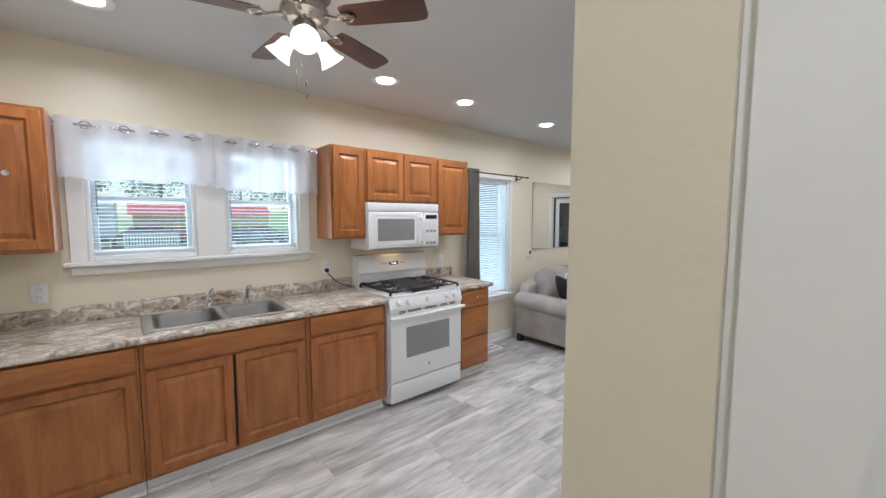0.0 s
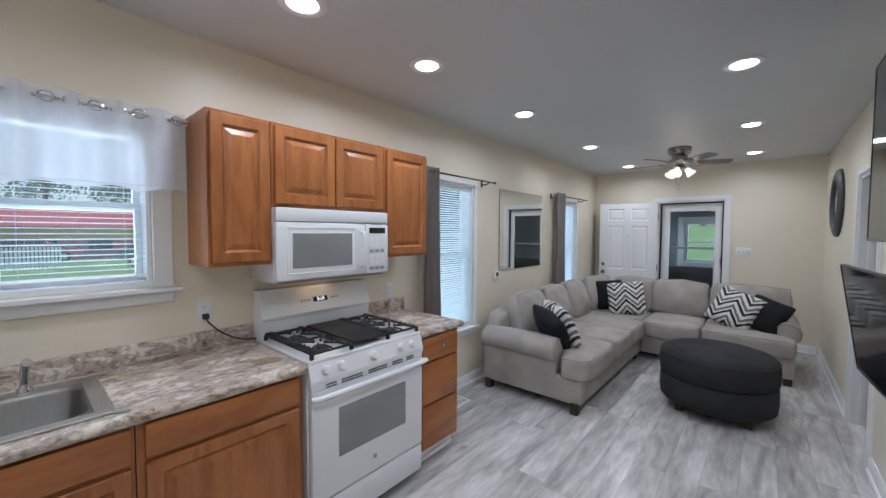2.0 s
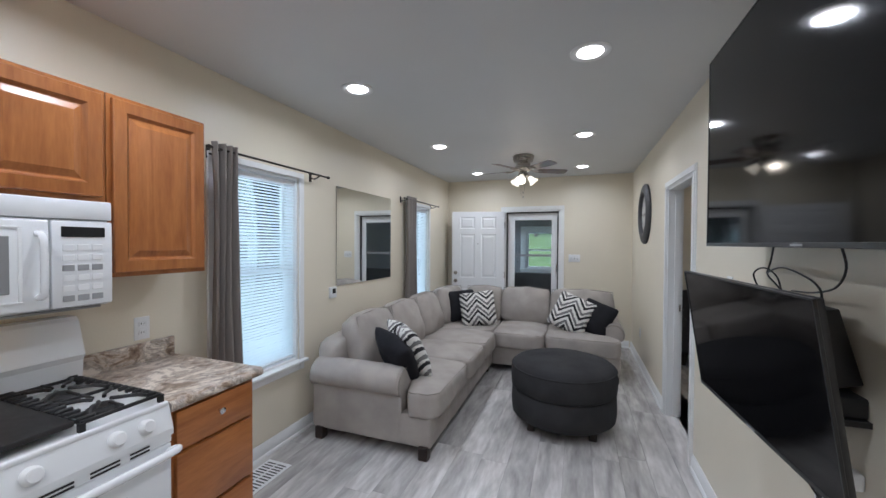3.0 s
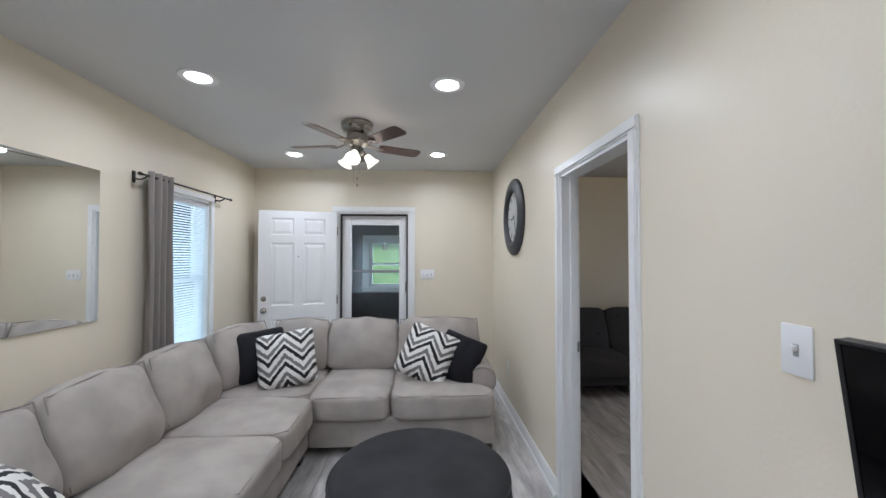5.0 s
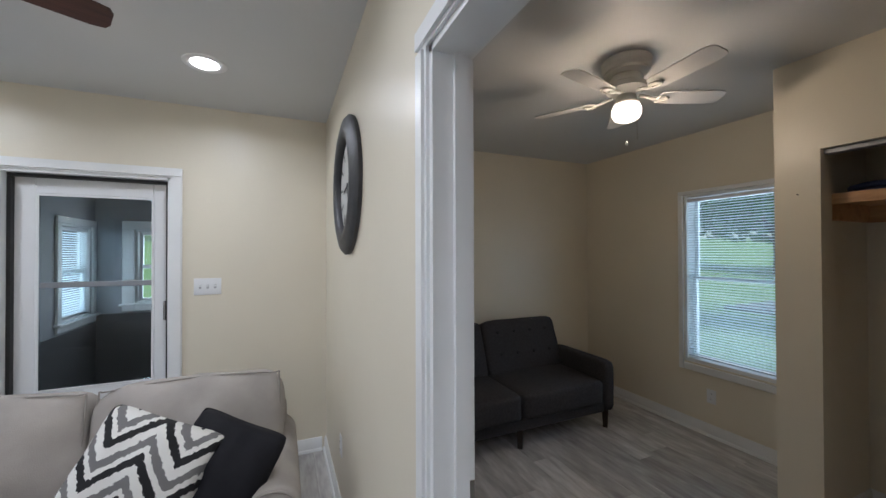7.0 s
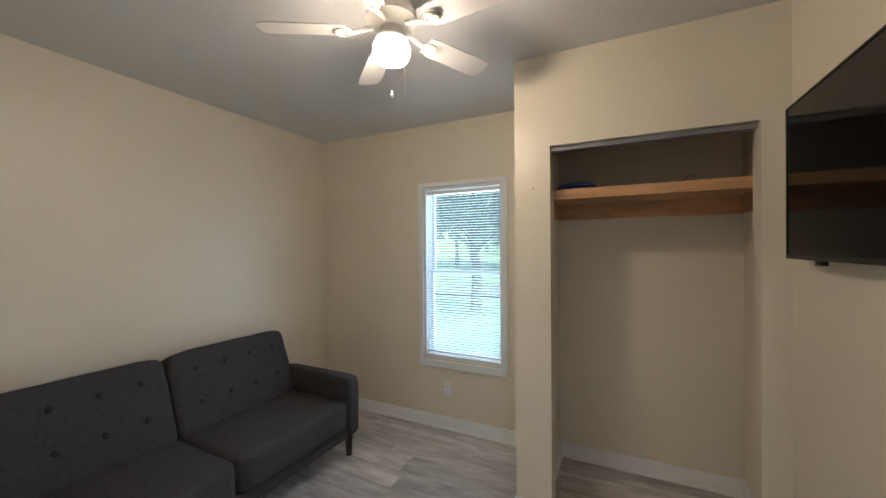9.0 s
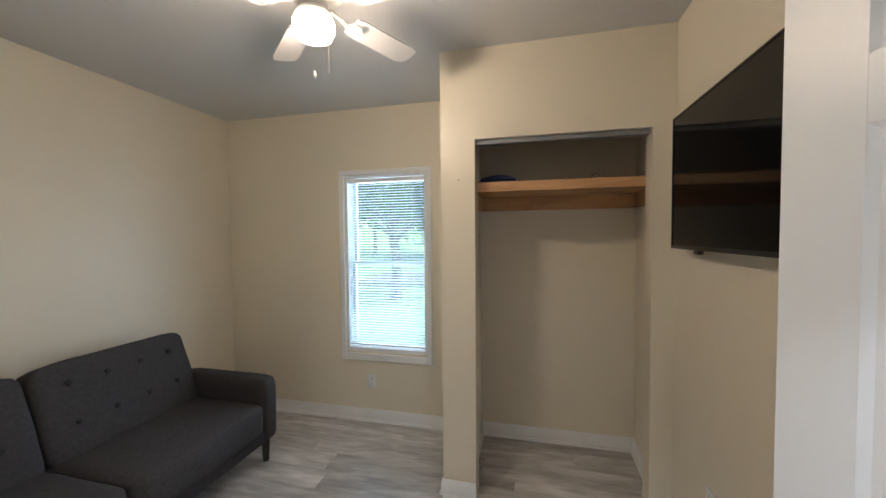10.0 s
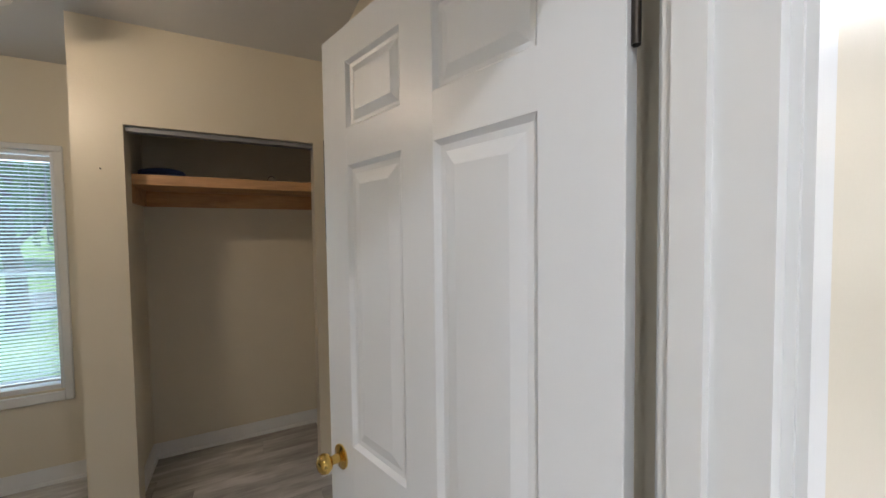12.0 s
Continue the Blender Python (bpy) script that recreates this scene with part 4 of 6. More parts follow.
# microwave
mw = thing("microwave", -2.74, 2.15, 1.27, "white over-the-range microwave mounted under the cabinets", "microwave")
MX, MY0, MY1, MZ0, MZ1 = -2.575, 1.778, 2.532, 1.27, 1.672
part("body", bx(WX + 0.003, MX - 0.03, MY0, MY1, MZ0, MZ1, 0.006, 2), M_ENAMEL, mw)
part("vent_strip", bx(MX - 0.03, MX, MY0, MY1, 1.598, MZ1, 0.008, 2), M_ENAMEL, mw)
door = part("door", bx(MX - 0.03, MX + 0.004, MY0, 2.345, MZ0 + 0.008, 1.594, 0.01, 3), M_ENAMEL, mw)
part("window", bx(MX + 0.002, MX + 0.0065, 1.865, 2.245, 1.345, 1.535, 0.002), M_GREYGLASS, door, "grey mesh window")
wf = bmesh.new()
for a, b, lo, hi in ((1.835, 1.845, 1.318, 1.562), (2.265, 2.275, 1.318, 1.562), (1.835, 2.275, 1.562, 1.568), (1.835, 2.275, 1.312, 1.318)):
    bx(MX + 0.002, MX + 0.007, a, b, lo, hi, 0.001, bm=wf)
part("window_rim", wf, M_PLASTIC, door)
part("handle", tube([(MX + 0.0, 2.315, 1.325), (MX + 0.035, 2.315, 1.34), (MX + 0.04, 2.315, 1.43), (MX + 0.035, 2.315, 1.53), (MX + 0.0, 2.315, 1.545)], 0.011, 12), M_ENAMEL, door)
panel = part("control_panel", bx(MX - 0.03, MX + 0.002, 2.349, MY1, MZ0 + 0.008, 1.594, 0.008, 2), M_ENAMEL, mw)
part("display", bx(MX + 0.001, MX + 0.0045, 2.375, 2.505, 1.535, 1.572, 0.001), M_BLACK, panel)
for r_ in range(6):
    for c_ in range(3):
        part("button", bx(MX + 0.001, MX + 0.004, 2.378 + c_ * 0.043, 2.412 + c_ * 0.043, 1.30 + r_ * 0.037, 1.322 + r_ * 0.037, 0.001), M_ACGREY if r_ in (0, 3) else M_PLASTIC, panel)
part("task_light", bx(-2.80, -2.72, 2.05, 2.25, MZ0 - 0.010, MZ0 - 0.0055, 0.002), emitter("warm_task_lens", (1.0, 0.62, 0.28), 2.5), mw, "lit warm cooktop lamp")
part("lower_grille", bx(WX + 0.1, MX - 0.02, MY0 + 0.03, MY1 - 0.03, MZ0 - 0.006, MZ0 + 0.001), M_ACGREY, mw)

# range
rg = thing("gas_range", -2.58, 2.17, 0.0, "white freestanding gas range with black grates", "range")
RY0, RY1, RX = 1.79, 2.552, -2.285
part("body", bx(WX + 0.02, RX - 0.02, RY0, RY1, 0.035, 0.90, 0.003), M_ENAMEL, rg)
for yy in (RY0 + 0.04, RY1 - 0.04):
    for xx in (-2.85, -2.36):
        part("foot", rod((xx, yy, 0), (xx, yy, 0.04), 0.018, seg=12), M_BLACK, rg)
part("cooktop", bx(WX + 0.02, RX, RY0, RY1, 0.90, 0.922, 0.008, 3), M_ENAMEL, rg)
cp = bmesh.new()
prof = [(RX - 0.02, 0.80), (RX + 0.022, 0.80), (RX + 0.022, 0.822), (RX - 0.004, 0.912), (RX - 0.02, 0.914)]
ends = [[cp.verts.new((x, y, z)) for x, z in prof] for y in (RY0, RY1)]
for i in range(5):
    cp.faces.new((ends[0][i], ends[0][(i + 1) % 5], ends[1][(i + 1) % 5], ends[1][i]))
cp.faces.new(ends[0])
cp.faces.new(ends[1])
front = part("control_panel", cp, M_ENAMEL, rg, smooth=None)
for yy in (1.875, 1.965, 2.17, 2.375, 2.465):
    kn = lathe([(0.026, 0), (0.025, 0.012), (0.020, 0.016), (0.018, 0.026), (0, 0.027)], 20, Matrix.Translation((RX + 0.009, yy, 0.862)) @ Matrix.Rotation(radians(74), 4, "Y"))
    part("knob", kn, M_PLASTIC, front, smooth=50)
dr = part("oven_door", bx(RX - 0.02, RX + 0.022, RY0 + 0.006, RY1 - 0.006, 0.215, 0.772, 0.008, 3), M_ENAMEL, rg)
part("window", bx(RX + 0.020, RX + 0.0245, 1.94, 2.40, 0.40, 0.655, 0.004, 2), M_GREYGLASS, dr, "grey oven glass")
part("handle", tube([(RX + 0.018, RY0 + 0.02, 0.742), (RX + 0.062, RY0 + 0.03, 0.752), (RX + 0.066, 2.17, 0.752), (RX + 0.062, RY1 - 0.03, 0.752), (RX + 0.018, RY1 - 0.02, 0.742)], 0.0145, 12), M_ENAMEL, dr, smooth=60)
part("badge", rod((RX + 0.022, 2.17, 0.30), (RX + 0.0245, 2.17, 0.30), 0.013, seg=18), M_ACGREY, dr)
vent = bmesh.new()
for a, b in ((1.87, 1.93), (1.96, 2.09), (2.13, 2.26), (2.30, 2.38), (2.41, 2.47)):
    for zz in (0.776, 0.789):
        bx(RX + 0.012, RX + 0.0205, a, b, zz, zz + 0.006, bm=vent)
part("vent_strip", vent, M_SLOT, rg)
part("gap_panel", bx(RX - 0.02, RX + 0.018, RY0 + 0.006, RY1 - 0.006, 0.773, 0.799), M_ENAMEL, rg)
dw = part("drawer", bx(RX - 0.02, RX + 0.018, RY0 + 0.006, RY1 - 0.006, 0.045, 0.205, 0.006, 2), M_ENAMEL, rg)
part("finger_pull", bx(RX + 0.016, RX + 0.0205, 2.10, 2.25, 0.135, 0.165, 0.004, 2), M_PLASTIC, dw)
bg = bmesh.new()
prof = [(WX + 0.005, 0.92), (-2.815, 0.92), (-2.805, 1.02), (-2.79, 1.045), (-2.835, 1.185), (-2.85, 1.20), (WX + 0.005, 1.20)]
ends = [[bg.verts.new((x, y, z)) for x, z in prof] for y in (RY0 + 0.004, RY1 - 0.004)]
for i in range(7):
    bg.faces.new((ends[0][i], ends[0][(i + 1) % 7], ends[1][(i + 1) % 7], ends[1][i]))
bg.faces.new(ends[0])
bg.faces.new(ends[1])
guard = part("backguard", bg, M_ENAMEL, rg, smooth=None)
GM = Matrix.Translation((-2.813, 2.17, 1.115)) @ Matrix.Rotation(radians(-18), 4, "Y")
db = bx(-0.001, 0.002, -0.05, 0.05, -0.016, 0.016, 0.0008)
db.transform(GM)
disp = part("display", db, M_BLACK, guard, "black clock display")
fc = bpy.data.curves.new("digits", "FONT")
fc.body, fc.size, fc.align_x, fc.align_y, fc.extrude = "2:10", 0.03, "CENTER", "CENTER", 0.0003
tmp = bpy.data.objects.new("digits", fc)
dm = bpy.data.meshes.new_from_object(tmp)
dm.name = "digits"
dm.materials.clear()
dm.materials.append(M_DISPLAY)
bpy.data.objects.remove(tmp)
dm.transform(GM @ Matrix.Translation((0.0025, 0, 0)) @ Matrix(((0, 0, 1, 0), (1, 0, 0, 0), (0, 1, 0, 0), (0, 0, 0, 1))))
part("digits", dm, M_DISPLAY, disp, "pale blue clock digits")
for k in range(6):
    yy = -0.125 + k * 0.022 if k < 3 else 0.08 + (k - 3) * 0.022
    kb = bx(0.0, 0.0015, yy - 0.007, yy + 0.007, -0.006, 0.006, 0.0006)
    kb.transform(GM)
    part("button", kb, M_ACGREY, guard)
grates = []
for gy0, gy1 in ((1.815, 2.045), (2.295, 2.53)):
    gbm = bmesh.new()
    cx, cy = -2.545, (gy0 + gy1) / 2
    for yy in (gy0, gy1):
        bx(-2.80, -2.30, yy - 0.005, yy + 0.005, 0.944, 0.956, 0.002, bm=gbm)
    for xx in (-2.80, -2.55, -2.30):
        bx(xx - 0.005, xx + 0.005, gy0, gy1, 0.944, 0.956, 0.002, bm=gbm)
    # short fingers standing along the two long rims
    for k in range(13):
        xx = -2.79 + k * 0.04
        for yy, s in ((gy0, 1), (gy1, -1)):
            bx(xx - 0.006, xx + 0.006, yy - 0.008, yy + s * 0.042, 0.950, 0.966, 0.004, bm=gbm)
    # curved arms reaching in over each burner
    for bx_ in (-2.675, -2.425):
        for sx in (-1, 1):
            for sy in (-1, 1):
                tube([(bx_ + sx * 0.118, cy + sy * 0.092, 0.955), (bx_ + sx * 0.075, cy + sy * 0.070, 0.960), (bx_ + sx * 0.045, cy + sy * 0.035, 0.962), (bx_ + sx * 0.018, cy + sy * 0.018, 0.961)], 0.0068, 6, bm=gbm, smooth_steps=3)
        for sx in (-1, 1):
            bx(bx_ + sx * 0.045, bx_ + sx * 0.12, cy - 0.004, cy + 0.004, 0.952, 0.962, 0.002, bm=gbm)
    for xx in (-2.80, -2.30):
        for yy in (gy0, gy1):
            bx(xx - 0.008, xx + 0.008, yy - 0.008, yy + 0.008, 0.922, 0.95, bm=gbm)
    part("grate", gbm, M_IRON, rg, "black cast-iron grate")
    for xx in (-2.68, -2.42):
        part("burner", lathe([(0.0, 0.944), (0.034, 0.943), (0.038, 0.936), (0.046, 0.932), (0.05, 0.922)], 22, Matrix.Translation((xx, cy, 0))), M_IRON, rg, "black burner cap")
part("griddle", bx(-2.80, -2.30, 2.058, 2.282, 0.944, 0.964, 0.008, 2), M_IRON, rg, "flat black griddle plate")


def plate(name, x, y, z, face, label, category, kind="outlet", w=0.072, h=0.115):
    """Wall plate facing 'face' (+x, -x, -y)."""
    rz = {"+x": 90, "-x": -90, "-y": 0, "+y": 180}[face]
    p = thing(name, x, y, z, label, category, rz=rz)
    part("cover", bx(-w / 2, w / 2, -0.006, 0.0, -h / 2, h / 2, 0.003, 2), M_PLASTIC, p, local=True)
    if kind == "outlet":
        for dz in (-0.022, 0.022):
            r = part("receptacle", bx(-0.017, 0.017, -0.0085, -0.005, dz - 0.014, dz + 0.014, 0.003), M_PLASTIC, p, local=True)
            for dx in (-0.006, 0.006):
                part("slot", bx(dx - 0.0012, dx + 0.0012, -0.0092, -0.008, dz - 0.003, dz + 0.006), M_SLOT, r, local=True)
    else:
        n = max(1, round(w / 0.05) - 0) if w > 0.09 else 1
        for i in range(n):
            dx = (i - (n - 1) / 2) * 0.046
            part("toggle_slot", bx(dx - 0.0065, dx + 0.0065, -0.0068, -0.005, -0.014, 0.014, 0.0005), M_ACGREY, p, local=True)
            part("toggle", bx(dx - 0.005, dx + 0.005, -0.018, -0.005, -0.002, 0.012, 0.002), M_PLASTIC, p, local=True)
    return p


plate("wall_outlet", WX, -0.16, 1.10, "+x", "white duplex outlet above the countertop", "outlet")
plate("wall_outlet", WX, 1.545, 1.115, "+x", "white duplex outlet beside the range", "outlet")
plate("wall_outlet", WX, 2.84, 1.08, "+x", "white duplex outlet above the short countertop", "outlet")
plate("light_switch", -2.24, SY, 1.13, "+y", "white light switch plate by the back door", "light switch", "switch")
cord = part("power_cord", tube([(WX + 0.035, 1.545, 1.078), (WX + 0.045, 1.56, 1.05), (WX + 0.05, 1.62, 0.99), (WX + 0.06, 1.70, 0.945), (WX + 0.05, 1.79, 0.925)], 0.0042, 8), M_BLACK, rg, "black power cord to the wall outlet")
part("plug", bx(WX + 0.009, WX + 0.04, 1.53, 1.56, 1.075, 1.105, 0.006, 2), M_BLACK, cord)

# valance on its rod
val = thing("window_valance", WX + 0.06, 0.70, 2.08, "sheer white grommet valance over the kitchen windows", "valance")
part("curtain_rod", rod((WX + 0.075, -0.05, 2.075), (WX + 0.075, 1.475, 2.075), 0.008, seg=12), M_CHROME, val)
for yy in (-0.045, 1.465):
    part("bracket", bx(WX, WX + 0.08, yy - 0.006, yy + 0.006, 2.065, 2.085, 0.002), M_PLASTIC, val)
for a, b, n, z0 in ((-0.04, 0.745, 4.5, 1.765), (0.735, 1.46, 5.0, 1.735)):
    bm = bmesh.new()
    cols = []
    N = 90
    for i in range(N + 1):
        u = i / N
        y = a + (b - a) * u
        ph = 2 * math.pi * n * u
        cols.append([bm.verts.new((WX + 0.078 + (0.024 - 0.010 * j / 10) * math.sin(ph) + 0.008 * noise.noise(Vector((y * 6, j * 0.3, 1))), y, 2.115 - (2.115 - z0) * j / 10 + (0.008 * math.sin(ph * 0.7 + a) if j == 10 else 0))) for j in range(11)])
    for p, q in zip(cols, cols[1:]):
        for j in range(10):
            bm.faces.new((p[j], q[j], q[j + 1], p[j + 1]))
    pan = part("panel", bm, M_SHEER, val, smooth=80)
    for k in range(int(2 * n)):
        y = a + (b - a) * (k + 0.5) / (2 * n)
        g = bmesh.new()
        ring = [(WX + 0.088 + 0.0 * i, y + 0.024 * math.cos(i * math.pi / 6), 2.075 + 0.02 * math.sin(i * math.pi / 6)) for i in range(13)]
        part("grommet", tube(ring, 0.0038, 6, smooth_steps=1), M_CHROME, pan, "chrome grommet ring")
    hem = tube([(WX + 0.078 + 0.014 * math.sin(2 * math.pi * n * i / 30), a + (b - a) * i / 30, z0 + 0.02) for i in range(31)], 0.003, 5, smooth_steps=1)
    part("hem", hem, M_SHEER, pan)


# ---- ceiling lights and fans ----
def downlight(x, y):
    d = thing("recessed_light", x, y, CEIL, "round white recessed ceiling downlight, lit", "downlight", "recessed ceiling lights")
    part("trim_ring", lathe([(0.066, -0.003), (0.072, -0.005), (0.098, -0.009), (0.104, -0.006), (0.105, 0.0)], 36), M_PLASTIC, d, local=True)
    part("lens", lathe([(0.0, -0.0150), (0.040, -0.0135), (0.060, -0.0095), (0.068, -0.0040), (0.068, -0.001), (0.0, -0.001)], 36), M_LED, d, "bright diffusing lens", local=True)
    return d


# includes a fixture for the added, unseen hall lamp
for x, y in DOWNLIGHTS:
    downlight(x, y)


def ceiling_fan(x, y, start, blade_mat, metal, white, label, R=0.53, shades=340):
    f = thing("ceiling_fan", x, y, CEIL, label, "ceiling fan", "ceiling fans")
    part("canopy", lathe([(0.115, 0.0), (0.125, -0.012), (0.118, -0.03), (0.122, -0.045), (0.108, -0.06), (0.11, -0.075), (0.092, -0.085), (0.0, -0.086)], 36), metal, f, local=True)
    part("motor_housing", lathe([(0.0, -0.08), (0.072, -0.085), (0.082, -0.10), (0.08, -0.125), (0.098, -0.135), (0.10, -0.16), (0.072, -0.18), (0.06, -0.19), (0.0, -0.19)], 36), metal, f, local=True)
    part("switch_cup", lathe([(0.046, -0.188), (0.05, -0.2), (0.05, -0.245), (0.035, -0.26), (0.0, -0.262)], 28), metal, f, local=True)
    slots = bmesh.new()
    for k in range(18):
        sl = bx(0.074, 0.0795, -0.006, 0.006, -0.122, -0.106)
        sl.transform(Matrix.Rotation(2 * math.pi * k / 18, 4, "Z"))
        me = bpy.data.meshes.new("slot")
        sl.to_mesh(me)
        sl.free()
        slots.from_mesh(me)
        bpy.data.meshes.remove(me)
    part("vent_strip", slots, M_SLOT, f, local=True)
    bm = bmesh.new()
    w0, w1, r0, t = (0.044, 0.057, 0.17, 0.005) if white else (0.048, 0.064, 0.17, 0.005)
    out = [(r0, -w0), (r0 + 0.03, -w0 - 0.008), (R - 0.05, -w1), (R - 0.012, -w1 + 0.008), (R, -w1 + 0.03), (R, w1 - 0.03), (R - 0.012, w1 - 0.008), (R - 0.05, w1), (r0 + 0.03, w0 + 0.008), (r0, w0)]
    lo, hi = [bm.verts.new((a, b, -t / 2)) for a, b in out], [bm.verts.new((a, b, t / 2)) for a, b in out]
    bm.faces.new(lo)
    bm.faces.new(hi)
    for i in range(len(out)):
        k = (i + 1) % len(out)
        bm.faces.new((lo[i], lo[k], hi[k], hi[i]))
    bm.transform(Matrix.Translation((0, 0, -0.175)) @ Matrix.Rotation(radians(-11), 4, "X"))
    blade_me = solid("blade", bm, blade_mat, None)
    ib = bmesh.new()
    tube([(0.07, 0, -0.165), (0.11, 0, -0.172), (0.14, 0, -0.182), (0.17, 0, -0.184)], 0.009, 8, bm=ib)
    ring = [(0.185 + 0.03 * math.cos(i * math.pi / 8), 0.026 * math.sin(i * math.pi / 8), -0.183) for i in range(17)]
    tube(ring, 0.006, 8, bm=ib, smooth_steps=1)
    bx(0.16, 0.225, -0.014, 0.014, -0.185, -0.180, 0.002, bm=ib)
    iron_me = solid("blade_bracket", ib, metal, 50)
    for k in range(5):
        m = Matrix.Translation((0, 0, -0.022 if white else 0.0)) @ Matrix.Rotation(radians(start + 72 * k), 4, "Z")
        part("blade", blade_me, blade_mat, f, local=True, m=m)
        part("blade_bracket", iron_me, metal, f, local=True, m=m)
    if white:
        part("fitter", lathe([(0.05, -0.215), (0.06, -0.225), (0.06, -0.24), (0.0, -0.241)], 28), metal, f, local=True)
        g = part("globe", lathe([(0.042, -0.226), (0.064, -0.238), (0.074, -0.262), (0.073, -0.288), (0.062, -0.312), (0.034, -0.326), (0, -0.329)], 32), M_GLOBE, f, "round frosted glass globe, lit", local=True, smooth=80)
        g.visible_shadow = False
        lamp("fan_globe_lamp", "POINT", pose(x, y, CEIL - 0.27), BED_W, (1.0, 0.79, 0.55), 0.07)
        chains = [(0.03, -0.04, 0.43)]
    else:
        for k in range(3):
            az = shades + 120 * k
            arm = Matrix.Rotation(radians(az), 4, "Z")
            ab = tube([(0.03, 0, -0.235), (0.06, 0, -0.235), (0.078, 0, -0.25)], 0.012, 10)
            ab.transform(arm)
            part("light_arm", ab, metal, f, local=True)
            sm = arm @ Matrix.Translation((0.072, 0, -0.245)) @ Matrix.Rotation(radians(-42), 4, "Y") @ Matrix.Scale(0.86, 4)
            sh = lathe([(0.018, 0.0), (0.03, -0.012), (0.036, -0.035), (0.041, -0.06), (0.052, -0.085), (0.066, -0.105), (0.064, -0.107), (0.048, -0.085), (0.036, -0.058), (0.030, -0.03)], 26, sm)
            s = part("shade", sh, M_SHADE, f, "bell-shaped frosted glass shade, lit", local=True, smooth=80)
            s.visible_shadow = False
            p = (Matrix.Translation((x, y, CEIL)) @ sm) @ Vector((0, 0, -0.06))
            lamp("fan_bulb_lamp", "POINT", pose(*p), FAN_W / 3, (1.0, 0.86, 0.66), 0.035)
        chains = [(0.02, -0.03, 0.42), (-0.02, -0.035, 0.47)]
    for dx, dy, L in chains:
        part("pull_chain", rod((dx, dy, -0.25), (dx, dy, -L), 0.0012, seg=6), M_NICKEL, f, local=True)
        part("chain_fob", lathe([(0, -L - 0.03), (0.005, -L - 0.024), (0.006, -L - 0.012), (0.002, -L), (0, -L)], 12), M_NICKEL if not white else M_TRIM, f, local=True)
    return f


ceiling_fan(-1.45, 0.88, 40, M_BLADE, M_NICKEL, False, "nickel ceiling fan with dark walnut blades and lit bell shades")
ceiling_fan(-1.45, 6.03, 26, M_BLADE, M_NICKEL, False, "nickel ceiling fan with dark walnut blades above the sectional sofa", shades=266)
ceiling_fan(1.28, 5.98, 48, M_WBLADE, material("white_fan_metal", (0.72, 0.69, 0.64), 0.4, vary=0.05), True, "white ceiling fan with a lit round globe", R=0.505)


# ---- living room ----
def curtain(y0, y1, rod0, rod1, zr, label):
    c = thing("curtain", WX + 0.09, (y0 + y1) / 2, zr, label, "curtain", "living room curtains")
    part("curtain_rod", rod((WX + 0.09, rod0, zr), (WX + 0.09, rod1, zr), 0.0075, seg=12), M_ROD, c)
    for yy in (rod0, rod1):
        part("finial", lathe([(0, -0.018), (0.012, -0.01), (0.013, 0.0), (0.008, 0.012), (0, 0.016)], 14, Matrix.Translation((WX + 0.09, yy, zr)) @ Matrix.Rotation(radians(90), 4, "X")), M_ROD, c)
    for yy in (rod0 + 0.06, rod1 - 0.12):
        bb = bmesh.new()
        bx(WX, WX + 0.012, yy - 0.012, yy + 0.012, zr - 0.05, zr + 0.03, 0.003, bm=bb)
        tube([(WX + 0.01, yy, zr - 0.02), (WX + 0.05, yy, zr - 0.028), (WX + 0.085, yy, zr - 0.015), (WX + 0.098, yy, zr - 0.004)], 0.006, 8, bm=bb)
        part("bracket", bb, M_ROD, c)
    bm = bmesh.new()
    cols = []
    N = 70
    for i in range(N + 1):
        u = i / N
        row = []
        for j in range(25):
            v = j / 24
            ph = 2 * math.pi * 3.5 * u + 0.4 * math.sin(3 * v)
            amp = 0.030 + 0.012 * v
            y = y0 + (y1 - y0) * u * (0.92 + 0.12 * v) + 0.012 * math.sin(5 * v + u * 4) - 0.01
            row.append(bm.verts.new((WX + 0.085 + amp * math.sin(ph) + 0.008 * noise.noise(Vector((u * 5, v * 4, y0))), y, zr + 0.035 - v * (zr + 0.035 - 0.04))))
        cols.append(row)
    for p, q in zip(cols, cols[1:]):
        for j in range(24):
            bm.faces.new((p[j], q[j], q[j + 1], p[j + 1]))
    cl = part("cloth", bm, M_CURTAIN, c, smooth=80)
    sol = cl.modifiers.new("thickness", "SOLIDIFY")
    sol.thickness = 0.003
    return c


curtain(3.17, 3.36, 3.14, 4.22, 2.065, "taupe curtain gathered to one side on a dark rod")
curtain(5.79, 6.05, 5.70, 6.87, 2.065, "taupe curtain gathered to one side on a dark rod")
mir = thing("wall_mirror", WX + 0.008, 4.97, 1.11, "frameless rectangular mirror on the wall", "mirror")
part("backing", bx(WX + 0.001, WX + 0.006, 4.453, 5.489, 1.122, 2.031), M_BLACK, mir, smooth=None)
part("mirror_glass", bx(WX + 0.0065, WX + 0.011, 4.45, 5.492, 1.119, 2.034, 0.0015), M_MIRROR, mir, smooth=None)
th = thing("thermostat", WX, 4.39, 1.07, "small white thermostat with a dark display", "thermostat")
part("case", bx(WX, WX + 0.022, 4.345, 4.44, 1.02, 1.12, 0.006, 2), M_PLASTIC, th)
part("display", bx(WX + 0.021, WX + 0.0235, 4.375, 4.42, 1.06, 1.105, 0.001), M_SLOT, th)
fv = thing("floor_vent", -2.74, 3.44, 0.0, "white louvred floor register in the plank floor", "floor vent")
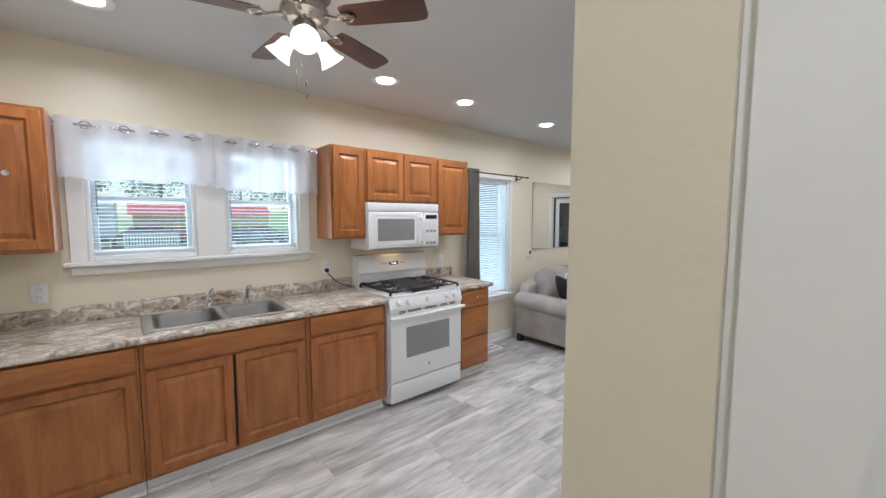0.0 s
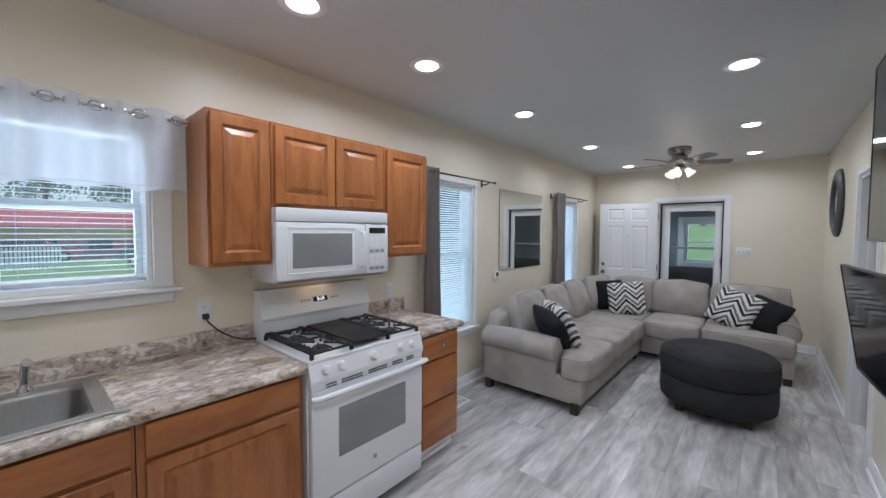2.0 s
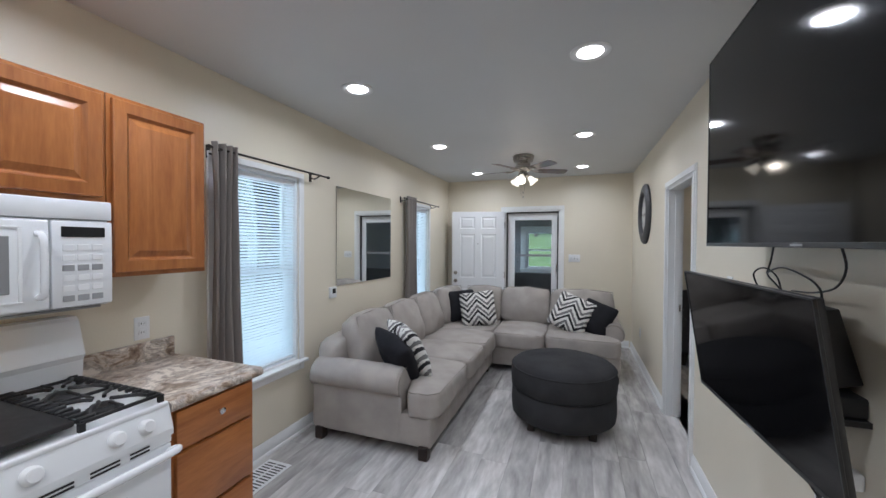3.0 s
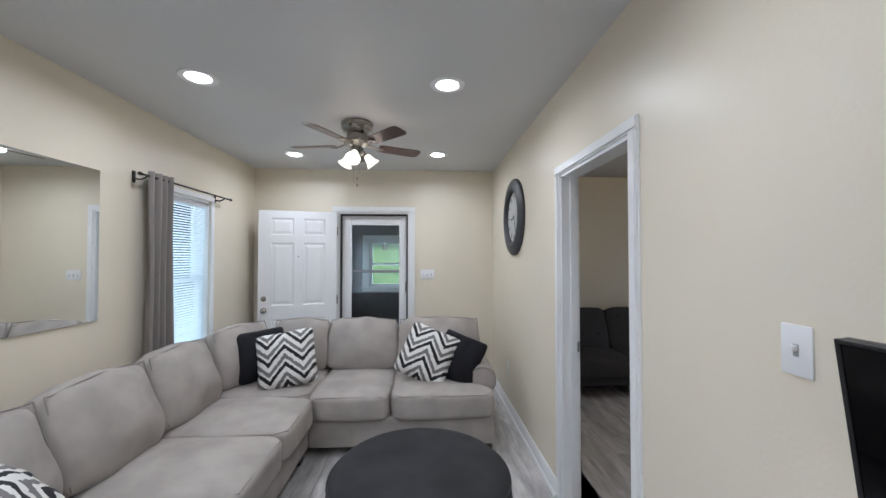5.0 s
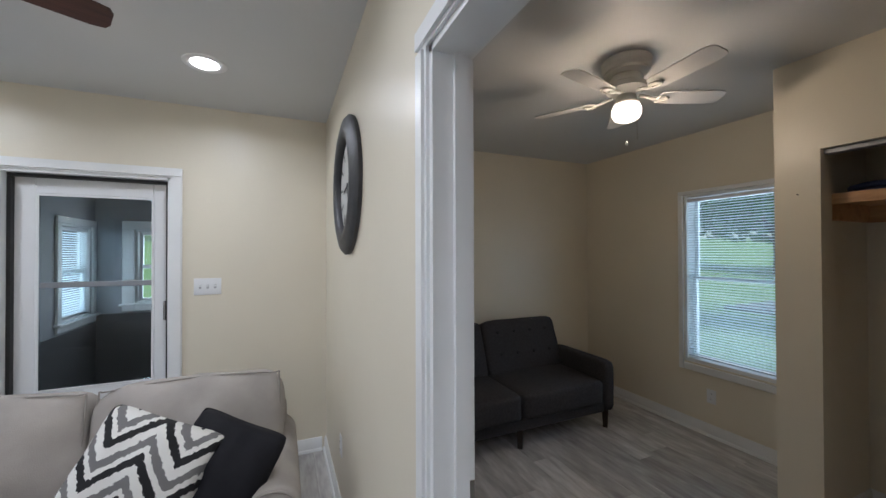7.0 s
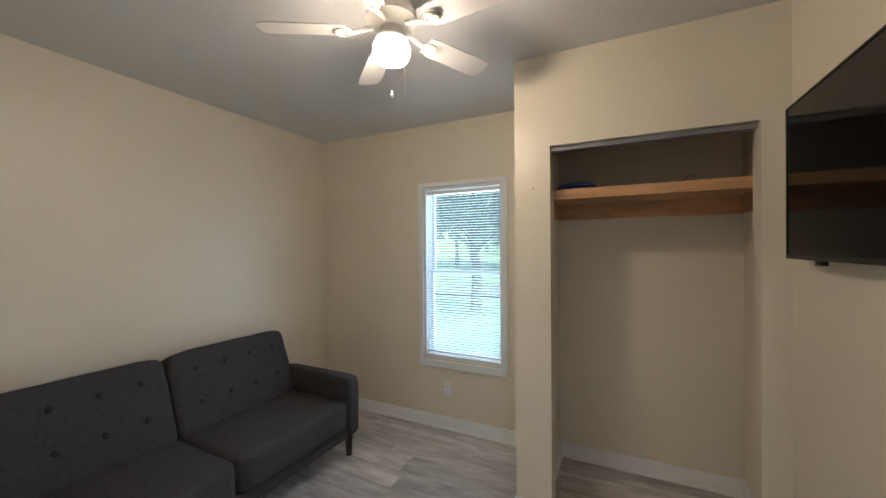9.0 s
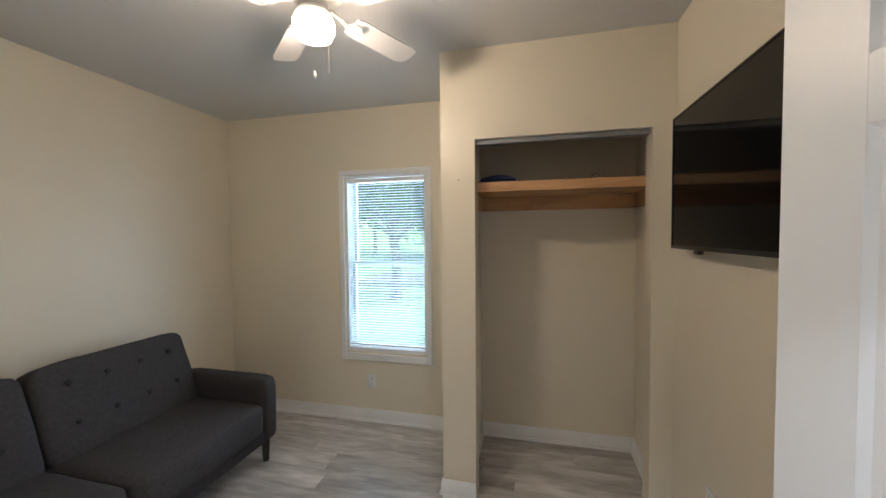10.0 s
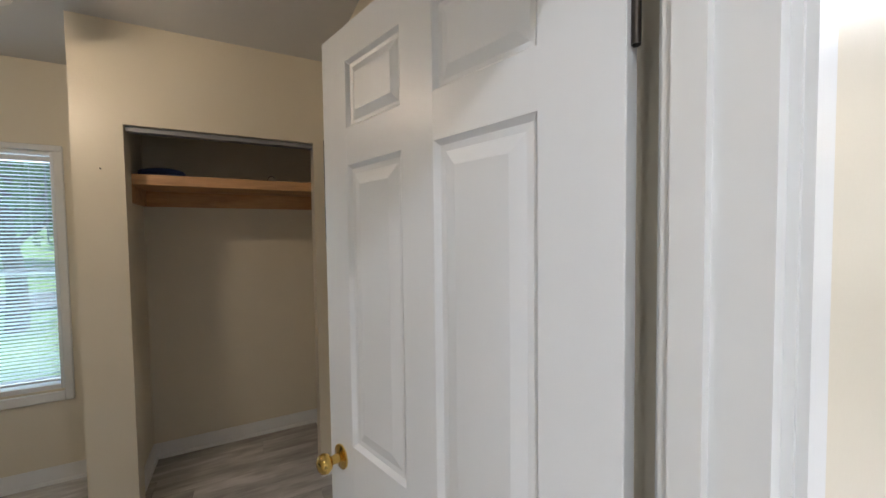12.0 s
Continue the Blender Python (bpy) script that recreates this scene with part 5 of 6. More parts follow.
part("frame", bx(-2.85, -2.655, 3.28, 3.60, 0.0, 0.006, 0.003), M_TRIM, fv)
for k in range(11):
    for xa in (-2.83, -2.745):
        part("slot", bx(xa, xa + 0.07, 3.30 + k * 0.026, 3.31 + k * 0.026, 0.0055, 0.0068), M_SLOT, fv)
plate("light_switch", -0.885, NY, 1.295, "-y", "white triple switch plate by the front door", "light switch", "switch", w=0.165)
plate("light_switch", MX0, 3.92, 1.295, "-x", "white switch plate beside the bedroom door", "light switch", "switch")
plate("wall_outlet", MX0, 6.78, 0.41, "-x", "white duplex outlet near the sofa arm", "outlet")

clock = thing("wall_clock", MX0, 6.50, 1.87, "round wall clock with a wide charcoal rim", "clock")
CM = Matrix.Translation((MX0, 6.50, 1.87)) @ Matrix.Rotation(radians(-90), 4, "Y")
part("rim", lathe([(0.235, 0.0), (0.35, 0.0), (0.352, 0.018), (0.335, 0.034), (0.30, 0.036), (0.285, 0.046), (0.255, 0.046), (0.24, 0.034), (0.232, 0.012), (0.232, 0.002)], 56, CM), M_CLOCKRIM, clock, smooth=50)
face = part("face", lathe([(0, 0.008), (0.236, 0.008), (0.236, 0.002), (0, 0.002)], 48, CM), M_CLOCKFACE, clock, "pale grey dial")
for k in range(12):
    mk = bx(0.165, 0.215, -0.007, 0.007, 0.0082, 0.0095)
    mk.transform(CM @ Matrix.Rotation(radians(30 * k), 4, "Z"))
    part("hour_mark", mk, M_SLOT, face)
for ang, L, w in ((100, 0.11, 0.008), (205, 0.17, 0.005)):
    hb = bx(-0.02, L, -w, w, 0.011, 0.0125)
    hb.transform(CM @ Matrix.Rotation(radians(ang), 4, "Z"))
    part("hand", hb, M_SLOT, clock)


# sectional sofa
sofa = thing("sectional_sofa", -1.9, 5.9, 0.0, "L-shaped light grey microfibre sectional sofa with rolled arms", "sofa")
XB, XF, YA, YF, YB, XR = -2.80, -1.79, 3.92, 5.96, 6.95, -0.36
part("base_long", bx(XB + 0.02, XF, YA + 0.05, YB, 0.075, 0.30, 0.02, 3), M_SOFA, sofa)
part("base_short", bx(XF, XR - 0.03, YF, YB, 0.075, 0.30, 0.02, 3), M_SOFA, sofa)
part("back_long", cushion(XB, XB + 0.20, YA + 0.10, YB, 0.28, 0.76, (0.01, 0, 0.01), p=9, cuts=10), M_SOFA, sofa, smooth=80)
part("back_short", cushion(XB + 0.2, XR - 0.02, YB - 0.20, YB, 0.28, 0.76, (0, 0.01, 0.01), p=9, cuts=10), M_SOFA, sofa, smooth=80)


def seat(x0, x1, y0, y1, wing=None):
    """A boxed seat cushion; wing(p) moves the points that wrap round the front of an arm."""
    bm = cushion(x0, x1, y0, y1, 0.275, 0.475, (0.010, 0.010, 0.028), p=9, cuts=16, wob=0.009)
    if wing:
        for v in bm.verts:
            v.co = wing(v.co)
    s = part("seat_cushion", bm, M_SOFA, sofa, smooth=80)
    e = 0.012
    corners = [(x1 - e, y0 + e), (x1 - e, y1 - e), (x0 + e, y1 - e), (x0 + e, y0 + e)]
    for zz in (0.460, 0.29):
        pts = []
        for (ax, ay), (bx_, by) in zip(corners, corners[1:] + corners[:1]):
            for k in range(1, 12):
                p = Vector((ax + (bx_ - ax) * k / 12, ay + (by - ay) * k / 12, zz))
                pts.append(wing(p) if wing else p)
        part("piping", tube(pts + pts[:1], 0.0042, 6, smooth_steps=2), M_PIPING, s, smooth=80)


def wing_south(p):
    k = min(1.0, max(0.0, (p.x - (XF - 0.235)) / 0.05))
    return Vector((p.x, 4.765 - (4.765 - p.y) * (1 + 0.36 * k), p.z))


def wing_east(p):
    k = min(1.0, max(0.0, ((YF + 0.20) - p.y) / 0.05))
    return Vector((-1.18 + (p.x + 1.18) * (1 + 0.255 * k), p.y, p.z))


seat(XB + 0.20, XF + 0.055, 4.17, 4.765, wing_south)
for y0, y1 in ((4.77, 5.36), (5.365, 5.955)):
    seat(XB + 0.20, XF + 0.055, y0, y1)
seat(XB + 0.20, XF - 0.005, 5.96, YB - 0.2)
seat(XF, -1.185, YF - 0.045, YB - 0.2)
seat(-1.18, -0.545, YF - 0.045, YB - 0.2, wing_east)


def back_cushion(cx, cy, w, ang, lean=17, h=0.465, t=0.21):
    m = Matrix.Translation((cx, cy, 0.455)) @ Matrix.Rotation(radians(ang), 4, "Z") @ Matrix.Rotation(radians(-lean), 4, "X")
    c = part("back_cushion", cushion(-w / 2, w / 2, -t / 2, t / 2, 0.0, h, (0.0, 0.065, 0.024), p=6, cuts=16, m=m, wob=0.02), M_SOFA, sofa, smooth=80)
    pts = [(-w / 2 + 0.02, -t * 0.38, 0.04), (-w / 2 + 0.02, -t * 0.38, h - 0.05), (-w / 2 + 0.06, -t * 0.38, h - 0.012), (0, -t * 0.42, h + 0.006), (w / 2 - 0.06, -t * 0.38, h - 0.012), (w / 2 - 0.02, -t * 0.38, h - 0.05), (w / 2 - 0.02, -t * 0.38, 0.04)]
    part("piping", tube([m @ Vector(p) for p in pts], 0.0038, 6, smooth_steps=5), M_PIPING, c, smooth=80)


for cy in (4.46, 5.06, 5.66):
    back_cushion(-2.47, cy, 0.60, 90)
back_cushion(-2.42, 6.36, 0.66, 78)
for cx, w in ((-2.06, 0.52), (-1.49, 0.64), (-0.785, 0.77)):
    back_cushion(cx, 6.62, w, 0)


def rolled_arm(pts_from, pts_to, across, base0, base1):
    """Arm along a line: an upright panel with a roll on top and round end faces."""
    a, b = Vector(pts_from), Vector(pts_to)
    ax = (b - a).normalized()
    q = Matrix((Vector(across), Vector((0, 0, 1)).cross(Vector(across)), Vector((0, 0, 1)))).transposed()
    bm = bmesh.new()
    prof = []
    for i in range(24):
        th = math.radians(-35 + i * 250 / 23)
        prof.append((0.02 + 0.118 * math.cos(th), 0.505 + 0.112 * math.sin(th)))
    prof += [(-0.075, 0.40), (-0.075, 0.09), (0.085, 0.09), (0.085, 0.42)]
    rings = []
    L = (b - a).length
    for s, k in ((0.0, 0.9), (0.012, 0.975), (0.03, 1.0), (L * 0.5, 1.01), (L - 0.03, 1.0), (L - 0.012, 0.975), (L, 0.9)):
        ring = []
        for u, z in prof:
            uu, zz = u * k, 0.30 + (z - 0.30) * k
            ring.append(bm.verts.new(a + ax * s + Vector(across) * uu + Vector((0, 0, max(zz, 0.09)))))
        rings.append(ring)
    n = len(prof)
    for p, r in zip(rings, rings[1:]):
        for i in range(n):
            bm.faces.new((p[i], p[(i + 1) % n], r[(i + 1) % n], r[i]))
    bm.faces.new(rings[0])
    bm.faces.new(rings[-1])
    arm = part("arm", bm, M_SOFA, sofa, smooth=50)
    pts = [b + ax * 0.002 + Vector(across) * (u * 0.93) + Vector((0, 0, 0.30 + (z - 0.30) * 0.95)) for u, z in prof[:24]]
    part("piping", tube(pts, 0.0055, 6, smooth_steps=2), M_PIPING, arm, smooth=80)


rolled_arm((XB + 0.02, 4.05, 0), (XF - 0.225, 4.05, 0), (0, -1, 0), 0, 0)
rolled_arm((-0.47, YB - 0.02, 0), (-0.47, YF + 0.19, 0), (1, 0, 0), 0, 0)
for xx, yy in ((XB + 0.09, YA + 0.06), (XF - 0.05, YA + 0.06), (XF - 0.06, YF - 0.06), (XR - 0.08, YF + 0.05), (XR - 0.08, YB - 0.06), (XB + 0.08, YB - 0.06)):
    part("leg", bx(xx - 0.035, xx + 0.035, yy - 0.035, yy + 0.035, 0.0, 0.095, 0.006), M_DARKWOOD, sofa, "dark wooden block foot")

CHEV = pillow_mesh(0.46, 0.19, M_CHEV, "chevron_pillow")
DARK = pillow_mesh(0.42, 0.19, M_BLACKCLOTH, "black_pillow")


def pillow(me, name, x, y, z, rz, lean, spin, label):
    m = Matrix.Translation((x, y, z)) @ Matrix.Rotation(radians(rz), 4, "Z") @ Matrix.Rotation(radians(90 - lean), 4, "X") @ Matrix.Rotation(radians(spin), 4, "Z")
    ob = part(name, me, None, m=m)
    tagged(ob, label, "pillow", "throw pillows on the sofa")


CL, BL = "black, grey and white chevron throw pillow on the sofa", "black satin throw pillow on the sofa"
pillow(DARK, "throw_pillow", -2.15, 4.17, 0.645, 146, 30, 20, BL)
pillow(CHEV, "throw_pillow", -2.12, 4.31, 0.675, 138, 28, 4, CL)
pillow(DARK, "throw_pillow", -2.27, 6.30, 0.695, 38, 20, 4, BL)
pillow(CHEV, "throw_pillow", -2.03, 6.19, 0.685, 10, 24, 9, CL)
pillow(CHEV, "throw_pillow", -0.90, 6.27, 0.685, -8, 26, -22, CL)
pillow(DARK, "throw_pillow", -0.64, 6.29, 0.645, -22, 30, -18, BL)

# ottoman
ot = thing("ottoman", -0.95, 4.90, 0.0, "round charcoal microfibre storage ottoman", "ottoman")
part("body", lathe([(0.000, 0.083), (0.397, 0.083), (0.417, 0.099), (0.424, 0.170), (0.420, 0.292), (0.407, 0.305), (0.000, 0.305)], 56, Matrix.Translation((-0.95, 4.90, 0))), M_OTTO, ot, smooth=50)
lid = part("lid", lathe([(0.000, 0.307), (0.407, 0.307), (0.425, 0.323), (0.431, 0.413), (0.422, 0.482), (0.397, 0.516), (0.340, 0.535), (0.185, 0.546), (0.000, 0.548)], 56, Matrix.Translation((-0.95, 4.90, 0))), M_OTTO, ot, smooth=60)
part("piping", tube([(-0.95 + 0.421 * math.cos(i * math.pi / 24), 4.90 + 0.421 * math.sin(i * math.pi / 24), 0.486) for i in range(49)], 0.006, 6, smooth_steps=1), M_OTTO, lid, smooth=80)
for k in range(4):
    a = radians(45 + 90 * k)
    cx, cy = -0.95 + 0.33 * math.cos(a), 4.90 + 0.33 * math.sin(a)
    part("leg", bx(cx - 0.03, cx + 0.03, cy - 0.03, cy + 0.03, 0, 0.085, 0.005), M_DARKWOOD, ot)


def television(x, y0, y1, z0, z1, label, rot=0.0, tilt=0.0, wall_x=MX0):
    """Flat television facing -x, on an arm from the wall behind it."""
    cy, cz = (y0 + y1) / 2, (z0 + z1) / 2
    tv = thing("television", x, cy, cz, label, "television", "televisions")
    tv.matrix_basis = pose(x, cy, cz, 0, tilt, rot)
    h, w = (z1 - z0) / 2, (y1 - y0) / 2
    part("housing", bx(0.004, 0.020, -w, w, -h, h, 0.004, 2), M_BLACK, tv, local=True)
    part("rear_box", bx(0.018, 0.062, -w * 0.55, w * 0.55, -h * 0.8, h * 0.3, 0.012, 2), M_BLACK, tv, local=True)
    part("screen", bx(-0.0005, 0.0045, -w + 0.006, w - 0.006, -h + 0.014, h - 0.006), M_SCREEN, tv, "glossy black screen", local=True, smooth=None)
    bz = bmesh.new()
    for a, b, lo, hi in ((-w, -w + 0.006, -h, h), (w - 0.006, w, -h, h), (-w, w, h - 0.006, h), (-w, w, -h, -h + 0.014)):
        bx(-0.003, 0.005, a, b, lo, hi, 0.001, bm=bz)
    part("bezel", bz, M_BLACK, tv, local=True, smooth=None)
    part("badge", bx(-0.0038, -0.0025, -0.03, 0.03, -h + 0.004, -h + 0.010), M_ACGREY, tv, local=True)
    d = abs(wall_x - x)
    part("wall_mount", bx(0.06, d - 0.001, -0.10, 0.10, -0.12, 0.12, 0.004), M_BLACK, tv, local=True)
    return tv


television(-0.288, 2.12, 3.595, 1.512, 2.335, "large wide black flat television mounted high on the wall")
television(-0.309, 2.705, 3.607, 0.878, 1.397, "smaller black flat television tilted forward below the large one", rot=3.1, tilt=-8.5)

# devices and cables beside the lower television
bx1 = thing("cable_box", -0.16, 3.06, 1.19, "black cable box hung on the wall under the television", "cable box")
cb = bx(-0.085, 0.0, -0.15, 0.15, -0.11, 0.11, 0.006, 2)
cb.transform(Matrix.Translation((-0.121, 3.10, 1.235)) @ Matrix.Rotation(radians(-15), 4, "Y"))
part("case", cb, M_BLACK, bx1)
part("wall_bracket", bx(-0.14, -0.0905, 3.04, 3.16, 1.16, 1.22, 0.004), M_BLACK, bx1)
bx2 = thing("game_console", -0.15, 3.06, 1.06, "black console box on a small wall shelf", "console")
part("case", bx(-0.215, -0.092, 2.93, 3.22, 1.04, 1.10, 0.008, 2), M_BLACK, bx2)
part("shelf_bracket", bx(-0.22, -0.0905, 2.92, 3.23, 1.022, 1.04, 0.002), M_BLACK, bx2)
ps = thing("power_strip", -0.1, 3.06, 0.55, "white power strip fixed upright on the wall", "power strip")
part("case", bx(-0.125, -0.0905, 3.045, 3.105, 0.50, 1.00, 0.006, 2), M_PLASTIC, ps)
for k in range(6):
    part("socket", bx(-0.127, -0.1245, 3.062, 3.088, 0.54 + k * 0.06, 0.575 + k * 0.06), M_SLOT, ps)
ad = thing("power_adapter", -0.13, 2.96, 0.84, "white plug adapter with its white cable", "adapter")
part("case", bx(-0.13, -0.0905, 2.94, 2.98, 0.835, 0.885, 0.008, 3), M_PLASTIC, ad)
part("cable", tube([(-0.13, 2.96, 0.885), (-0.16, 2.98, 0.93), (-0.15, 3.02, 0.945), (-0.125, 3.05, 0.90)], 0.004, 6), M_PLASTIC, ad)
cables = [((-0.20, 3.20, 1.53), (-0.17, 3.30, 1.46), (-0.15, 3.38, 1.41)),
          ((-0.20, 2.86, 1.53), (-0.18, 2.87, 1.46), (-0.16, 2.95, 1.40), (-0.15, 3.08, 1.37), (-0.14, 3.22, 1.36)),
          ((-0.15, 3.38, 1.41), (-0.17, 3.22, 1.44), (-0.18, 3.05, 1.42), (-0.18, 2.98, 1.39), (-0.18, 2.97, 1.345)),
          ((-0.15, 3.44, 1.34), (-0.17, 3.44, 1.40), (-0.16, 3.38, 1.43), (-0.15, 3.30, 1.40), (-0.15, 3.26, 1.33)),
          ((-0.14, 3.40, 1.42), (-0.16, 3.34, 1.40), (-0.15, 3.28, 1.36), (-0.14, 3.24, 1.30)),
          ((-0.16, 2.98, 1.12), (-0.14, 3.00, 1.0), (-0.13, 2.98, 0.85), (-0.12, 2.97, 0.62), (-0.13, 3.00, 0.45), (-0.11, 2.98, 0.2)),
          ((-0.25, 2.88, 0.96), (-0.20, 2.84, 0.80), (-0.15, 2.90, 0.70), (-0.13, 3.03, 0.72), (-0.15, 3.18, 0.80)),
          ((-0.12, 3.08, 0.50), (-0.13, 3.10, 0.40), (-0.12, 3.06, 0.25), (-0.11, 3.08, 0.12))]
for pts in cables:
    c = part("cable", tube(pts, 0.0032, 7), M_BLACK, smooth=80)
    tagged(c, "loose black cable hanging behind the televisions", "cable", "cables behind the televisions")

# ---- bedroom ----
fu = thing("futon_sofa", 1.30, 7.3, 0.0, "charcoal button-tufted futon sofa against the wall", "sofa")
FX0, FX1, FXC = 0.36, 2.24, 1.30
FYF, FYB = 6.93, 7.62
for a, b in ((FX0 + 0.11, FXC - 0.004), (FXC + 0.004, FX1 - 0.11)):
    part("seat_cushion", cushion(a, b, FYF - 0.01, FYB - 0.02, 0.23, 0.43, (0.0, 0.01, 0.012), p=12, cuts=12), M_FUTON, fu, smooth=80)
    m = Matrix.Translation(((a + b) / 2, FYB - 0.12, 0.37)) @ Matrix.Rotation(radians(-19), 4, "X")
    w = b - a
    bc = part("back_cushion", cushion(-w / 2, w / 2, -0.075, 0.075, 0.0, 0.52, (0.0, 0.012, 0.008), p=10, cuts=12, m=m), M_FUTON, fu, smooth=80)
    for row_z in (0.40, 0.20):
        for k in range(4):
            u = (k - 1.5) * w * 0.22
            bt = lathe([(0.0, -0.010), (0.011, -0.008), (0.016, 0.0), (0.014, 0.006)], 14, m @ Matrix.Translation((u, -0.088, row_z)) @ Matrix.Rotation(radians(-90), 4, "X"))
            part("button", bt, M_BUTTON, bc)
part("base_frame", bx(FX0 + 0.10, FX1 - 0.10, FYF + 0.02, FYB - 0.05, 0.15, 0.235, 0.01, 2), M_FUTON, fu)
for a, b in ((FX0, FX0 + 0.105), (FX1 - 0.105, FX1)):
    part("arm", cushion(a, b, FYF, FYB + 0.03, 0.15, 0.58, (0.003, 0.003, 0.006), p=14, cuts=8, wob=0.002), M_FUTON, fu, smooth=80)
for xx in (FX0 + 0.07, FXC, FX1 - 0.05):
    for yy in (FYF + 0.06, FYB - 0.04):
        part("leg", rod((xx, yy, 0.0), (xx, yy, 0.17), 0.026, 0.036, seg=4), M_DARKWOOD, fu, "tapered dark wooden leg", smooth=None)

shelf = thing("closet_shelf", 2.6, 5.06, 1.80, "pine closet shelf resting on wooden cleats", "shelf")
part("board", bx(2.26, EX - 0.002, BSY + 0.003, 5.597, 1.80, 1.82, 0.003), M_PINE, shelf)
part("front_lip", bx(2.242, 2.2615, BSY + 0.003, 5.597, 1.775, 1.832, 0.003), M_PINE, shelf)
part("cleat", bx(EX - 0.02, EX - 0.001, BSY + 0.003, 5.597, 1.70, 1.80, 0.002), M_PINE, shelf)
for y0, y1 in ((BSY + 0.001, BSY + 0.02), (5.58, 5.599)):
    part("cleat", bx(2.265, EX - 0.02, y0, y1, 1.70, 1.80, 0.002), M_PINE, shelf)
tr_b = bmesh.new()
bx(2.155, 2.21, 4.637, 5.528, 2.030, 2.054, bm=tr_b)
tagged(part("closet_track", tr_b, M_GREYTRIM, smooth=None), "grey metal sliding-door track in the closet header", "closet track")
fold = thing("folded_cloth", 2.5, 5.42, 1.82, "dark blue folded clothes on the closet shelf", "clothes")
part("lower_fold", cushion(2.38, 2.66, 5.30, 5.56, 1.82, 1.855, (0, 0, 0.008), p=5, wob=0.012), M_BLUECLOTH, fold, smooth=80)
part("upper_fold", cushion(2.40, 2.62, 5.33, 5.55, 1.852, 1.885, (0, 0, 0.012), p=4, wob=0.016), M_BLUECLOTH, fold, smooth=80)
hang = thing("clothes_hanger", 2.45, 4.85, 1.82, "brown plastic clothes hanger lying on the shelf", "hanger")
part("bar", tube([(2.38, 4.70, 1.842), (2.40, 5.05, 1.842), (2.55, 4.86, 1.848), (2.38, 4.70, 1.842)], 0.006, 8, smooth_steps=5), M_DARKWOOD, hang)
part("hook", tube([(2.53, 4.87, 1.848), (2.46, 4.87, 1.875), (2.42, 4.85, 1.885), (2.44, 4.83, 1.87)], 0.003, 8), M_NICKEL, hang)
tvb = thing("television", 1.50, 4.615, 1.745, "black flat television mounted on the bedroom wall", "television", "televisions")
part("housing", bx(1.02, 1.99, 4.575, 4.605, 1.457, 2.030, 0.005, 2), M_BLACK, tvb)
part("screen", bx(1.027, 1.983, 4.604, 4.6075, 1.472, 2.023), M_SCREEN, tvb, "glossy black screen", smooth=None)
bz = bmesh.new()
for a, b, lo, hi in ((1.02, 1.027, 1.457, 2.03), (1.983, 1.99, 1.457, 2.03), (1.02, 1.99, 2.023, 2.03), (1.02, 1.99, 1.457, 1.472)):
    bx(a, b, 4.603, 4.611, lo, hi, 0.001, bm=bz)
part("bezel", bz, M_BLACK, tvb, smooth=None)
part("wall_mount", bx(1.36, 1.60, BSY + 0.001, 4.576, 1.60, 1.88, 0.004), M_BLACK, tvb)
part("sensor", bx(1.72, 1.76, 4.585, 4.607, 1.440, 1.458, 0.003), M_BLACK, tvb)
tvb.matrix_basis = pose(1.44, 4.615, 1.745)
plate("wall_outlet", EX, 6.50, 0.33, "-x", "white duplex outlet under the bedroom window", "outlet")
plate("wall_outlet", 1.70, BSY, 0.45, "+y", "white duplex outlet under the bedroom television", "outlet")
hk = thing("wall_hook", 2.125, 5.62, 1.83, "tiny metal nail in the closet wall", "nail")
part("nail", rod((2.126, 5.62, 1.83), (2.112, 5.62, 1.832), 0.003, seg=8), M_ROD, hk)


# ---- outside ----
gb = bmesh.new()
G0 = -0.55
NG = 44
vs = {}


def ground_z(x, y):
    hill = max(0.0, y - 14) * 0.10 if y > 14 else 0.0
    return G0 + min(hill, 7.0) + 0.06 * noise.noise(Vector((x * 0.1, y * 0.1, 0))) - (0.0 if hill == 0 else 0.0)


cuts_ = [-600, -300, -150, -90, -60, -45, -35, -28, -22, -17, -13, -10, -7, -4, -1.5, 1.5, 4, 7, 10, 13, 17, 22, 28, 35, 45, 60, 90, 150, 300, 600]
for x in cuts_:
    for y in cuts_:
        vs[x, y] = gb.verts.new((x, y, ground_z(x, y)))
for a, b in zip(cuts_, cuts_[1:]):
    for c, d in zip(cuts_, cuts_[1:]):
        gb.faces.new((vs[a, c], vs[b, c], vs[b, d], vs[a, d]))
tagged(part("ground", gb, M_GRASS, smooth=80), "green mown lawn round the house", "ground", kind="structure")
tagged(part("road", bx(-52, -45, -70, 13, G0 - 0.3, G0 + 0.09), M_ROAD, smooth=None), "grey asphalt road beyond the lawn", "road", kind="structure")
tagged(part("road", bx(14.5, 19, -70, 13, G0 - 0.3, G0 + 0.09), M_ROAD, smooth=None), "grey asphalt street beyond the side lawn", "road", kind="structure")

